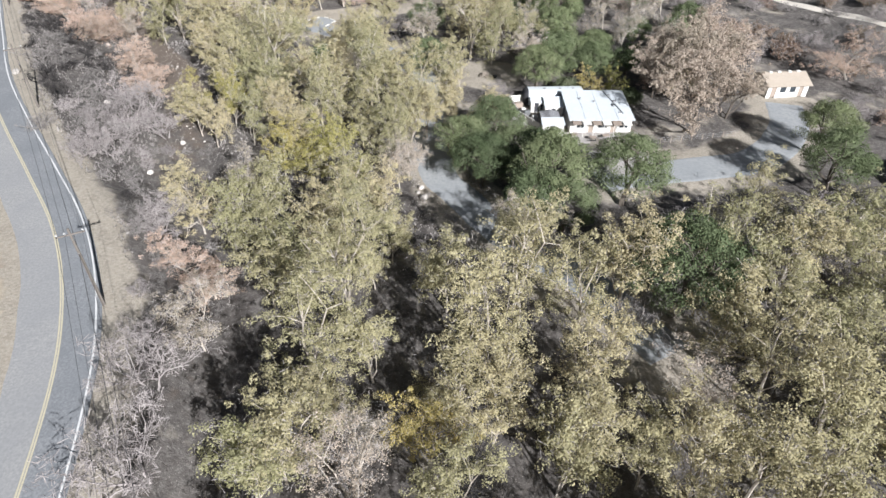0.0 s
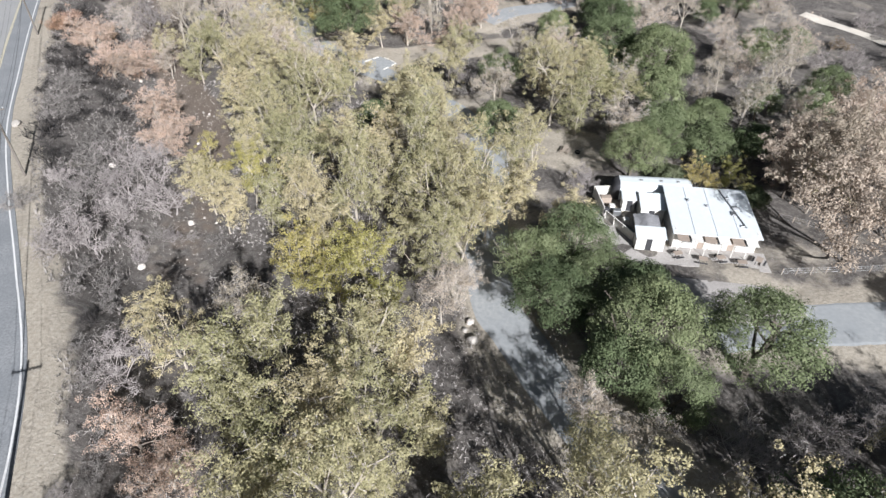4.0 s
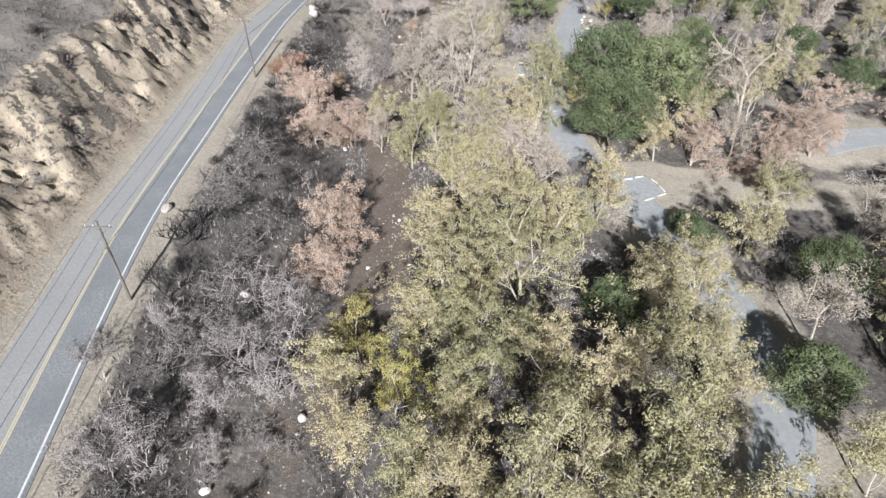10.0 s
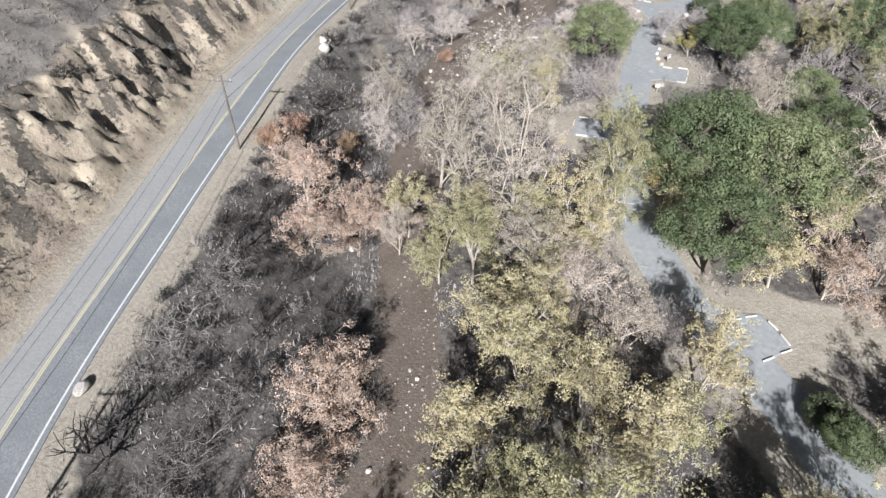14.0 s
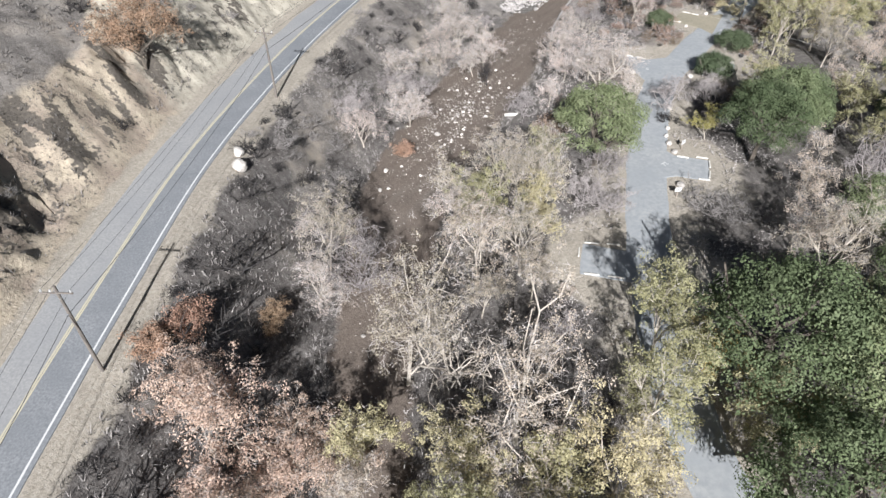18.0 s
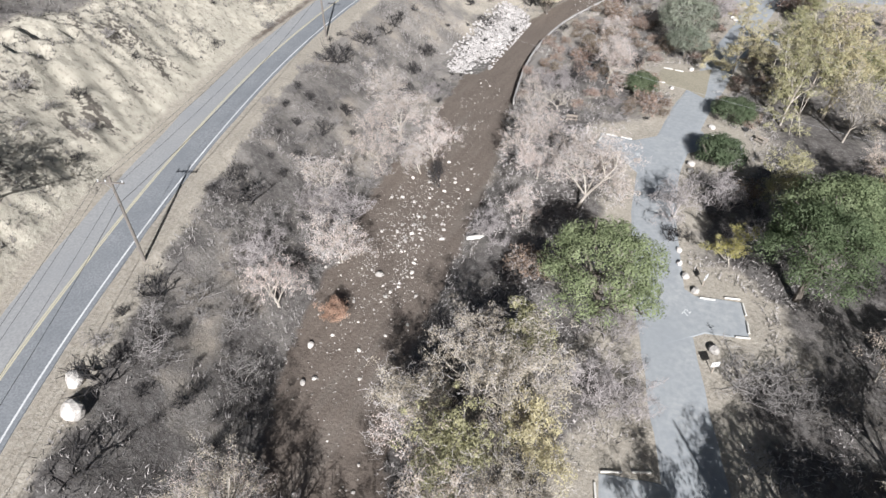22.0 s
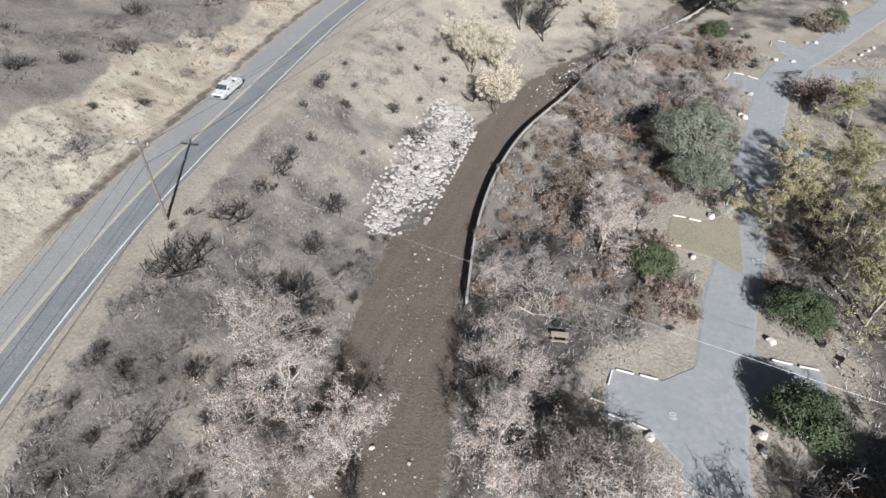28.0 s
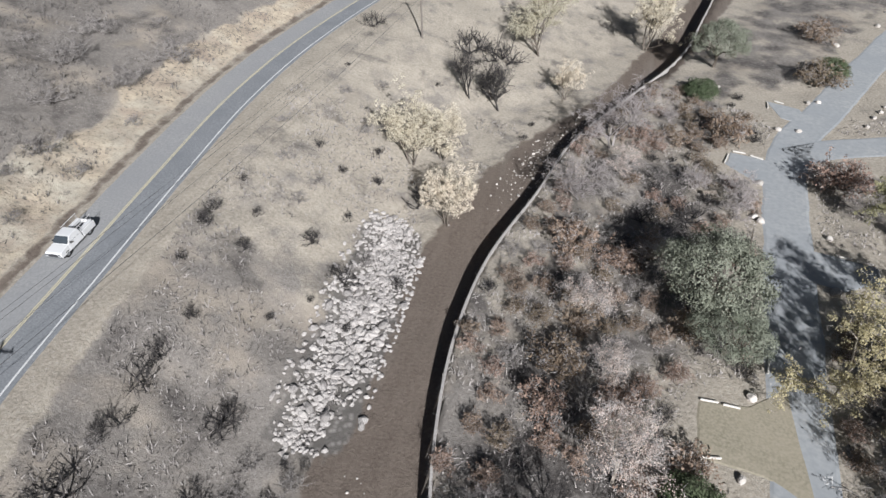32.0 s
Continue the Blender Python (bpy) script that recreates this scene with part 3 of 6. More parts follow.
    scrub = smooth(0.53, 0.62, fractal(a, s * 0.25, 1.4, 4, 71)) * smooth(0.25, 0.5, fractal(x, y, 6, 3, 73)) * smooth(7.5, 9.5, -s) * np.interp(y, [90, 110, 205, 228, 330], [0.8, 1, 1, 0.25, 0.2])
    for name, v in (("scrub", scrub), ("burnt", burnt), ("ashy", ashy), ("bank", bank), ("bed", bed), ("rubble", rubble), ("marl", marl)):
        me.attributes.new(name, "FLOAT", "POINT").data.foreach_set("value", v.astype(np.float32))
    return tagged(new("ground", me), "burnt canyon floor of ash, tan soil and graded creek bed", "ground", kind="structure")


build_ground()


# ---- roads ----
def strip(name, pts, offs, material, lift, parent=None, label="", thick=0.0):
    """A ribbon along pts (x, y), with its cross-section at the given offsets to the right, laid on the ground."""
    p = np.asarray(pts, float)
    d = np.gradient(p, axis=0)
    d /= np.linalg.norm(d, axis=1)[:, None]
    nrm = np.stack([d[:, 1], -d[:, 0]], 1)
    offs = np.asarray(offs, float)
    q = p[:, None, :] + nrm[:, None, :] * (offs[None, :, None] if offs.ndim == 1 else offs[:, :, None])
    z = relief(q[..., 0].ravel(), q[..., 1].ravel()).reshape(q.shape[:2]) + lift
    if thick:
        z[:, [0, -1]] -= thick
    n, k = q.shape[:2]
    v = np.concatenate([q, z[..., None]], -1).reshape(-1, 3)
    i = np.arange(n * k).reshape(n, k)
    f = np.stack([i[:-1, :-1], i[:-1, 1:], i[1:, 1:], i[1:, :-1]], -1).reshape(-1, 4)
    return part(name, mesh_of(name, v.tolist(), f.tolist(), material), parent, label)


RY = np.arange(-60, 470, 2.0)
ROAD = np.stack([road_x(RY), RY], 1)
edge = (fractal(RY, RY * 0, 5, 3, 9) - 0.5) * 0.5
road = strip("road", ROAD, np.stack([-4.35 + edge, -4.3 + edge, RY * 0 - 2, RY * 0, RY * 0 + 2, 4.05 - edge * 0.4, 4.1 - edge * 0.4], 1), ASPHALT, 0.07, thick=0.12)
road.data.materials.append(LIGHT_ASPHALT)
road.data.polygons.foreach_set("material_index", [1 if k % 6 < 3 else 0 for k in range(len(road.data.polygons))])
tagged(road, "two-lane grey asphalt canyon road with worn surface", "road", kind="structure")
strip("yellow_line", ROAD, [-0.2, -0.03], PAINT_YELLOW, 0.078, road, "faded double yellow centre line")
strip("yellow_line", ROAD, [0.03, 0.2], PAINT_YELLOW, 0.078, road, "faded double yellow centre line")
strip("white_line", ROAD, [3.4, 3.6], PAINT_WHITE, 0.078, road, "white edge line")
for nm, (pts, w) in CURVES.items():
    wob = (fractal(pts[:, 0], pts[:, 1], 4, 3, 4) - 0.5) * 0.8
    lane = strip(nm, pts, np.stack([-w - wob - 0.5, -w - wob + 0.1, wob * 0 - w / 3, wob * 0 + w / 3, w - 0.1 - wob * 0.6, w + 0.5 - wob * 0.6], 1), PALE_ASPHALT, 0.05, thick=0.09)
    tagged(lane, "dusty pale grey asphalt lane between campsites", "road", kind="structure")


# ---- concrete channel wall ----
def build_wall():
    ys = np.arange(253.5, 398, 1.5)
    xs = wall_x(ys)
    root = tagged(new("channel_wall"), "low concrete retaining wall along the creek bed", "wall", kind="structure")
    for k in range(0, len(ys) - 1, 4):
        bm = bmesh.new()
        loops = []
        for j in range(k, min(k + 5, len(ys))):
            dx = slope_of(wall_x, ys[j])
            nx, ny = 1 / math.hypot(1, dx), -dx / math.hypot(1, dx)
            zt = camp_z(ys[j]) + 0.28
            zb = creek_z(ys[j]) - 0.8
            loops.append([bm.verts.new((xs[j] + nx * o, ys[j] + ny * o, z)) for o, z in ((-0.2, zb), (-0.17, zt - 0.03), (-0.14, zt), (0.1, zt), (0.13, zt - 0.03), (0.14, zb))])
        for a, b in zip(loops, loops[1:]):
            for i in range(5):
                bm.faces.new((a[i], a[i + 1], b[i + 1], b[i]))
        bm.faces.new(loops[0]), bm.faces.new(loops[-1][::-1])
        part("wall_panel", (bm, CONCRETE), root)


build_wall()


# ---- parking pads ----
def build_pad(corners, material, label):
    bm = bmesh.new()
    c = np.mean(corners, 0)
    rim = []
    for (xa, ya), (xb, yb) in zip(corners, corners[1:] + corners[:1]):
        for t in np.arange(6) / 6:
            x, y = xa + (xb - xa) * t, ya + (yb - ya) * t
            k = 1 - 0.04 + 0.07 * (float(fractal(np.array([x]), np.array([y]), 1.6, 2, 6)[0]) - 0.5)
            rim.append((c[0] + (x - c[0]) * k, c[1] + (y - c[1]) * k))
    top = [bm.verts.new((x, y, on_ground(x, y) + 0.056)) for x, y in rim]
    low = [bm.verts.new((c[0] + (v.co.x - c[0]) * 1.1, c[1] + (v.co.y - c[1]) * 1.1, v.co.z - 0.11)) for v in top]
    bm.faces.new(top)
    for a in range(len(top)):
        b = (a + 1) % len(top)
        bm.faces.new((top[a], low[a], low[b], top[b]))
    ob = part("parking_pad", (bm, material))
    tagged(ob, label, "pavement", kind="structure")


for pad in PADS:
    if pad is PADS[4]:
        build_pad(pad, PACKED_SOIL, "bare packed olive-tan earth of a campsite")
    else:
        build_pad(pad, PALE_ASPHALT, "pale asphalt parking pad of a campsite")

# ---- boulders and stones ----
def boulder_mesh(seed, subdiv=2, flat=0.7):
    rng = np.random.default_rng(seed)
    bm = bmesh.new()
    bmesh.ops.create_icosphere(bm, subdivisions=subdiv, radius=1)
    cuts = rng.normal(0, 1, (7, 3))
    cuts /= np.linalg.norm(cuts, axis=1)[:, None]
    for v in bm.verts:
        p = np.array(v.co)
        for c in cuts:
            d = p @ c - 0.72
            if d > 0:
                p = p - c * d * 0.85
        p = p * (1 + 0.12 * (noise.noise(Vector(p) * 2.3 + Vector((seed, 0, 0)))))
        v.co = Vector((p[0], p[1] * 0.85, p[2] * flat))
    me = bpy.data.meshes.new("boulder")
    bm.to_mesh(me)
    bm.free()
    return me


BOULDERS = [boulder_mesh(k) for k in range(6)]
STONES = [boulder_mesh(20 + k, 1, 0.65) for k in range(8)]
for me in BOULDERS:
    me.materials.append(ROCK)
for me in STONES:
    me.materials.append(CREEK_ROCK)
RIP = [boulder_mesh(40 + k, 1, 0.6) for k in range(8)]
for me in RIP:
    me.materials.append(RIPRAP)
rng6 = np.random.default_rng(66)


def boulder(x, y, r, label="pale rounded boulder beside the campground lane"):
    ob = new("boulder", BOULDERS[int(rng6.integers(6))])
    ob.matrix_basis = pose(x, y, on_ground(x, y) + r * 0.3, rng6.uniform(-15, 15), rng6.uniform(-15, 15), rng6.uniform(0, 360)) @ Matrix.Diagonal((r, r, r, 1))
    tagged(ob, label, "boulder", "boulders")


for x, y, r in [(-71.2, 245.2, 0.7), (-70.9, 231.1, 0.5), (-69.2, 224.5, 0.45), (-68.7, 222.1, 0.5), (-67.6, 219.9, 0.6), (-66.2, 217.9, 0.6), (-62.8, 209.6, 0.75),
                (-71, 243.3, 0.6), (-70, 257.7, 0.6), (-81, 241.6, 0.6), (-64.3, 306.4, 0.55), (-63.5, 334, 0.5), (-73, 309, 0.55), (-78.6, 269.1, 0.5),
                (-76.7, 278.4, 0.6), (-71.4, 317.4, 0.65), (-72.3, 308.2, 0.7), (-66.6, 333.9, 0.6), (-65.6, 296, 0.8), (-60.4, 344.4, 0.5)]:
    boulder(x, y, r)
for x, y, r in [(-58.6, 345, 0.5), (-50.6, 371, 0.6), (-51, 341, 0.5), (-49.6, 343, 0.5), (-52.6, 338, 0.5), (-48.2, 345.3, 0.5), (-36, 393, 0.6), (-40, 384, 0.6),
                (-74.7, 347.5, 0.4), (-2.8, 78.7, 0.8), (-3.4, 81.8, 0.6), (12.2, 66.6, 0.95), (-3.9, 80.4, 0.45), (10.9, 68.6, 0.6), (-41.4, 155, 0.5), (9.9, 70.2, 0.5)]:
    boulder(x, y, r)
for x, y, r in [(-78.2, 107.9, 0.9), (-110.6, 171.3, 1.2), (-112.9, 173.5, 1.0), (-103.4, 192.2, 0.5), (-101.1, 187.6, 0.4), (-48.1, 86.3, 0.6), (-46.6, 97.6, 0.6), (-61.8, 104.9, 0.6), (-78.9, 142.8, 0.5), (-102.2, 205.3, 0.55)]:
    boulder(x, y, r, "pale boulder on burnt ground between road and creek")


def stone_field(name, label, count, rest, place, meshes, sizes, lift=0.15):
    """Loose stones: the larger ones each a part, the small rest joined."""
    root = tagged(new(name), label, "stones")
    rng = np.random.default_rng(len(label))
    pts = place(rng, count)
    zs = relief(pts[:, 0], pts[:, 1])
    for (x, y), z in zip(pts, zs):
        r = sizes[0] + (sizes[1] - sizes[0]) * rng.random() ** 2.6
        ob = part("stone", meshes[int(rng.integers(len(meshes)))], root)
        ob.matrix_basis = pose(x, y, z + r * lift, rng.uniform(-25, 25), rng.uniform(-25, 25), rng.uniform(0, 360)) @ Matrix.Diagonal((r, r * rng.uniform(0.7, 1), r, 1))
    pts = place(rng, rest)
    zs = relief(pts[:, 0], pts[:, 1])
    V, Fc = [], []
    for k, ((x, y), z) in enumerate(zip(pts, zs)):
        r = sizes[0] * (0.4 + 1.7 * rng.random() ** 2.5)
        a = rng.uniform(0, 6.28) + np.array([0, 2.1, 4.2])
        h = r * rng.uniform(0.45, 1.0)
        for q in a:
            V.append((x + r * math.cos(q) * rng.uniform(0.7, 1.3), y + r * math.sin(q), z - 0.05))
        V.append((x + rng.uniform(-0.3, 0.3) * r, y + rng.uniform(-0.3, 0.3) * r, z + h))
        b = 4 * k
        Fc += [(b, b + 1, b + 3), (b + 1, b + 2, b + 3), (b + 2, b, b + 3)]
    tagged(part("gravel", mesh_of("gravel", V, Fc, meshes[0].materials[0]), root), kind="stuff")


def creek_spots(rng, n):
    y = np.concatenate([rng.normal(213, 9, n // 2), rng.uniform(80, 262, n - n // 2)])
    x = creek_x(y) + creek_w(y) * np.clip(rng.normal(-0.05, 0.42, n), -1.1, 1.0)
    # drifts: stones drawn together in bars along the bed
    y = y + 2.5 * (fractal(x, y, 5, 2, 91) - 0.5)
    poor = fractal(x * 2, y * 0.7, 6, 3, 93) < 0.47
    x = np.where(poor, x + rng.normal(1.5, 1.0, n), x)
    return np.stack([np.clip(x, creek_x(y) - creek_w(y) * 1.1, creek_x(y) + creek_w(y)), y], 1)


def upstream_spots(rng, n):
    y = rng.normal(322, 7, n)
    return np.stack([creek_x(y) + creek_w(y) * np.clip(rng.normal(0.2, 0.45, n), -1.1, 0.8), y], 1)


def riprap_spots(rng, n):
    v = rng.random(n * 2)
    y = 263.5 + 36 * v
    mid = np.interp(y, [263, 268, 280, 292, 300], [-118.7, -118.2, -118.6, -119.2, -120])
    x = mid + np.interp(y, [263, 268, 292, 300], [2.0, 4.3, 4.6, 2.6]) * np.clip(rng.normal(0.05, 0.5, n * 2), -1.15, 1.05)
    keep = fractal(x, y, 5, 3, 77) + 0.25 * rng.random(n * 2) > 0.5
    pts = np.stack([x, y + rng.normal(0, 0.5, n * 2)], 1)
    return np.concatenate([pts[keep], pts[~keep]])[:n]


stone_field("creek_stones", "pale stones strewn over the graded creek bed", 295, 5000, creek_spots, STONES, (0.1, 0.42))
stone_field("upstream_stones", "small pale stones across the creek bed", 60, 500, upstream_spots, STONES, (0.15, 0.4))
stone_field("riprap", "bank of piled pale riprap rocks above the creek", 298, 200, riprap_spots, RIP, (0.34, 0.92), 0.1)


# ---- smaller riprap, and charred litter on the slopes ----
def joined_copies(name, label, meshes, pts, turn, sizes, material, cat):
    V, Fc, base = [], [], 0
    for (x, y, z), (rx, ry, rz), s in zip(pts, turn, sizes):
        me = meshes[base % len(meshes)]
        mat = np.array(pose(0, 0, 0, rx, ry, rz).to_3x3()) * np.array(s)[None, :]
        v = np.array([p.co for p in me.vertices]) @ mat.T + (x, y, z)
        n0 = sum(len(q) for q in V)
        V.append(v)
        Fc += [tuple(n0 + i for i in f.vertices) for f in me.polygons]
        base += 1
    ob = part(name, mesh_of(name, np.concatenate(V).tolist(), Fc, material))
    return tagged(ob, label, cat, kind="stuff")


def sticks(name, label, n, seed, material, long, spots):
    rng = np.random.default_rng(seed)
    x, y = spots(rng, n)
    n = len(x)
    z = relief(x, y) + 0.03
    a, up = rng.uniform(0, 6.283, n), rng.uniform(-0.1, 0.9, n) ** 2
    d = np.stack([np.cos(a), np.sin(a), up * 1.4], 1) * (long * rng.uniform(0.4, 1.6, n))[:, None]
    c = np.stack([x, y, z], 1)
    w = np.stack([-np.sin(a), np.cos(a), a * 0], 1) * (0.02 + 0.035 * rng.random(n))[:, None]
    v = np.stack([c - w, c + w + (0, 0, 0.04), c + d], 1).reshape(-1, 3)
    ob = part(name, mesh_of(name, v.tolist(), np.arange(3 * n).reshape(n, 3).tolist(), material))
    tagged(ob, label, "litter", kind="stuff")


def small_riprap():
    rng = np.random.default_rng(13)
    pts = riprap_spots(rng, 1700)
    z = relief(pts[:, 0], pts[:, 1])
    n = len(pts)
    r = rng.uniform(0.2, 0.5, n)
    turn = rng.uniform(-30, 30, (n, 3)) + np.stack([z * 0, z * 0, rng.uniform(0, 360, n)], 1)
    joined_copies("loose_riprap", "smaller pale rocks wedged between the riprap", RIP, np.stack([pts[:, 0], pts[:, 1], z + 0.02], 1), turn, np.stack([r, r * 0.8, r], 1), RIPRAP, "stones")


small_riprap()


def slope_spots(rng, n):
    y = rng.uniform(40, 330, n)
    x = road_x(y) + 8 + rng.random(n) * 34
    dens = fractal(x, y, 7, 3, 61) * np.interp(y, [150, 230, 330], [1.15, 0.95, 0.75])
    ok = (dens > 0.45) & (across(creek_x, x, y) < -creek_w(y) * 0.95)
    return x[ok], y[ok]


def wood_spots(rng, n):
    y = rng.uniform(60, 340, n)
    x = creek_x(y) + creek_w(y) + rng.random(n) * 45
    ok = (road_gap(x, y) > 1.2) & (fractal(x, y, 6, 3, 71) > 0.45)
    return x[ok], y[ok]


def hill_spots(rng, n):
    y = rng.uniform(90, 345, n)
    x = road_x(y) - 8 - rng.random(n) * 60
    ok = fractal(x, y, 8, 3, 81) > 0.48
    return x[ok], y[ok]


sticks("burnt_litter", "charred sticks and stubble on the burnt slope", 30000, 1, BLACK_STICK, 0.5, slope_spots)
sticks("pale_litter", "pale dead twigs on the burnt slope", 8000, 2, BARK_GREY, 0.5, slope_spots)
sticks("wood_litter", "dead twigs and leaf litter under the trees", 38000, 3, BARK_GREY, 0.45, wood_spots)
sticks("dark_wood_litter", "charred twigs under the trees", 40000, 4, BLACK_STICK, 0.45, wood_spots)
def tufts(name, label, n, seed, material, tall, spots):
    """Stubble: tufts of a few upright blades each."""
    rng = np.random.default_rng(seed)
    x, y = spots(rng, n)
    z = relief(x, y)
    c = np.repeat(np.stack([x, y, z - 0.03], 1), 5, 0)
    m = len(c)
    a = rng.uniform(0, 6.283, m)
    h = np.repeat(tall * rng.uniform(0.4, 1.5, len(x)), 5) * rng.uniform(0.6, 1.2, m)
    out = np.stack([np.cos(a), np.sin(a), a * 0], 1)
    w = np.stack([-np.sin(a), np.cos(a), a * 0], 1) * (0.025 + 0.04 * rng.random(m))[:, None]
    root = c + out * 0.08
    v = np.stack([root - w, root + w, root + out * (h * rng.uniform(0.2, 0.9, m))[:, None] + np.array([0, 0, 1.0]) * h[:, None]], 1).reshape(-1, 3)
    tagged(part(name, mesh_of(name, v.tolist(), np.arange(3 * m).reshape(m, 3).tolist(), material)), label, "stubble", kind="stuff")


tufts("burnt_stubble", "tufts of charred stubble on the burnt slope", 15000, 6, BARK_ASH, 0.5, slope_spots)
tufts("grey_stubble", "ash-grey dead tufts under the trees", 15000, 7, BARK_GREY, 0.4, wood_spots)
tufts("hill_stubble", "charred tufts on the hillside above the road", 14000, 9, BARK_ASH, 0.55, hill_spots)
sticks("hill_litter", "burnt stubble on the hillside above the road", 30000, 5, BLACK_STICK, 0.5, hill_spots)


# ---- utility poles and wires ----
def utility_pole(x, y, turn, tall=10.6):
    z = on_ground(x, y)
    root = thing("utility_pole", "brown wooden utility pole with crossarm beside the road", "utility pole", pose(x, y, z, 0, 0, turn), "poles along the road")
    part("pole", (rod((0, 0, -0.6), (0, 0, tall), 0.19, 0.12, 10), POLE_WOOD), root)
    arm = part("crossarm", (box(-1.35, -0.16, tall - 0.75, 1.35, -0.04, tall - 0.6, bevel=0.01), POLE_WOOD), root)
    for dx in (-1.2, -0.45, 1.2):
        bm = rod((dx, -0.1, tall - 0.6), (dx, -0.1, tall - 0.42), 0.05, 0.07, 8)
        rod((dx, -0.1, tall - 0.46), (dx, -0.1, tall - 0.34), 0.1, 0.05, 8, bm)
        part("insulator", (bm, PAINT_WHITE), arm, "white porcelain insulator")
    for sx in (-1, 1):
        part("brace", (rod((0, -0.12, tall - 1.4), (sx * 0.7, -0.1, tall - 0.72), 0.02, n=6), STEEL), root)
    part("cable_clamp", (box(-0.06, -0.2, tall - 3.2, 0.06, 0.2, tall - 3.05, bevel=0.01), STEEL), root)
    return Vector((x, y, z + tall))


def wire(name, a, b, sag, r, parent, material=WIRE):
    t = np.linspace(0, 1, 19)[:, None]
    p = np.array(a) * (1 - t) + np.array(b) * t
    p[:, 2] -= sag * 4 * (t * (1 - t))[:, 0]
    v, f = tubes([(p, np.full(19, r))], 4)
    part(name, mesh_of(name, v.tolist(), f.tolist(), material), parent)


POLES = [(-12, 2, 18), (-37.7, 49.2, 27), (-67.8, 95, 33), (-97.4, 141.7, 30), (-119.5, 187.5, 22), (-136.9, 246.2, 8), (-129, 345, -12)]
line = tagged(new("power_line"), "thin sagging overhead wires between the roadside poles", "power line")
tops = [utility_pole(*p) for p in POLES]
for (p, q), (a, b) in zip(zip(tops, tops[1:]), zip(POLES, POLES[1:])):
    for dx in (-1.2, -0.45, 1.2):
        off = [Vector((dx * math.cos(radians(k[2])), dx * math.sin(radians(k[2])), -0.35)) for k in (a, b)]
        wire("wire", p + off[0], q + off[1], 0.9, 0.018, line)
    wire("cable", p + Vector((0, 0, -3.1)), q + Vector((0, 0, -3.1)), 1.1, 0.03, line)
far_pole = utility_pole(-18, 237.5, 90)
spur_line = tagged(new("spur_line"), "single pale overhead wire crossing the campground", "power line")
wire("wire", tops[5] + Vector((0, 0, -0.5)), far_pole + Vector((0, 0, -0.5)), 1.0, 0.014, spur_line, PALE_WIRE)


# ---- campsite furniture ----
def parking_log(x0, y0, x1, y1):
    L = math.hypot(x1 - x0, y1 - y0)
    cx, cy = (x0 + x1) / 2, (y0 + y1) / 2
    bm = box(-L / 2, -0.1, 0, L / 2, 0.1, 0.2, bevel=0.05)
    ob = part("parking_log", (bm, LOG_WHITE))
    ob.matrix_basis = pose(cx, cy, on_ground(cx, cy) + 0.05, 0, 0, math.degrees(math.atan2(y1 - y0, x1 - x0)))
    tagged(ob, "white painted parking bumper log at a pad's edge", "bumper log", "parking logs")


for q in [(-85.5, 248.3, -85.6, 246.3), (-85.1, 248.5, -83.3, 248.5), (-82.7, 248.6, -80.9, 248.6), (-87, 244.1, -85.5, 244), (-85.2, 242.9, -83.5, 242.7), (-82.8, 242.6, -81.2, 242.3),
          (-70, 255.1, -68, 255.1), (-67.4, 255.1, -65.5, 255.2), (-69.8, 241.4, -68.4, 241.5), (-63.9, 244.2, -62.2, 243.8), (-65.5, 217, -63.8, 217.4), (-62.9, 218.2, -61.2, 218.7),
          (-60.9, 218.2, -60.3, 216.3), (-60.1, 215.4, -59.7, 213.6), (-61, 212.5, -59.5, 213)]:
    parking_log(*q)
for q in [(-70, 190.7, -68.2, 191.5), (-67.4, 191.9, -65.8, 192.6), (-67.8, 185.3, -66.1, 186), (-65.1, 186.3, -63.3, 187), (-70.2, 189.5, -69.6, 187.8), (-34.6, 159.1, -33.4, 160.4),
          (-33.1, 160.9, -32.1, 161.9), (-30.8, 161.8, -29.5, 161), (-29.1, 160.6, -27.8, 159.4), (-27.5, 158.9, -28.3, 157.7), (-28.8, 156.7, -29.6, 155.4)]:
    parking_log(*q)
for q in [(-81.6, 277.1, -79.9, 277.1), (-79.5, 277, -77.9, 276.9), (-74.4, 283.8, -74.8, 281.9), (-75.7, 321.8, -74.9, 324.6), (-74.2, 325.5, -72.4, 325.2), (-71.8, 324.8, -70, 324),
          (-64.2, 303, -62.4, 302.7), (-62, 302.5, -60.2, 302.2), (-59.9, 301.6, -60.1, 299.8), (-82, 270.6, -80.1, 270.9), (-67.8, 273.3, -66.2, 272.9), (-65.8, 344, -64.4, 343.2), (-67.2, 341, -67, 343.3)]:
    parking_log(*q)


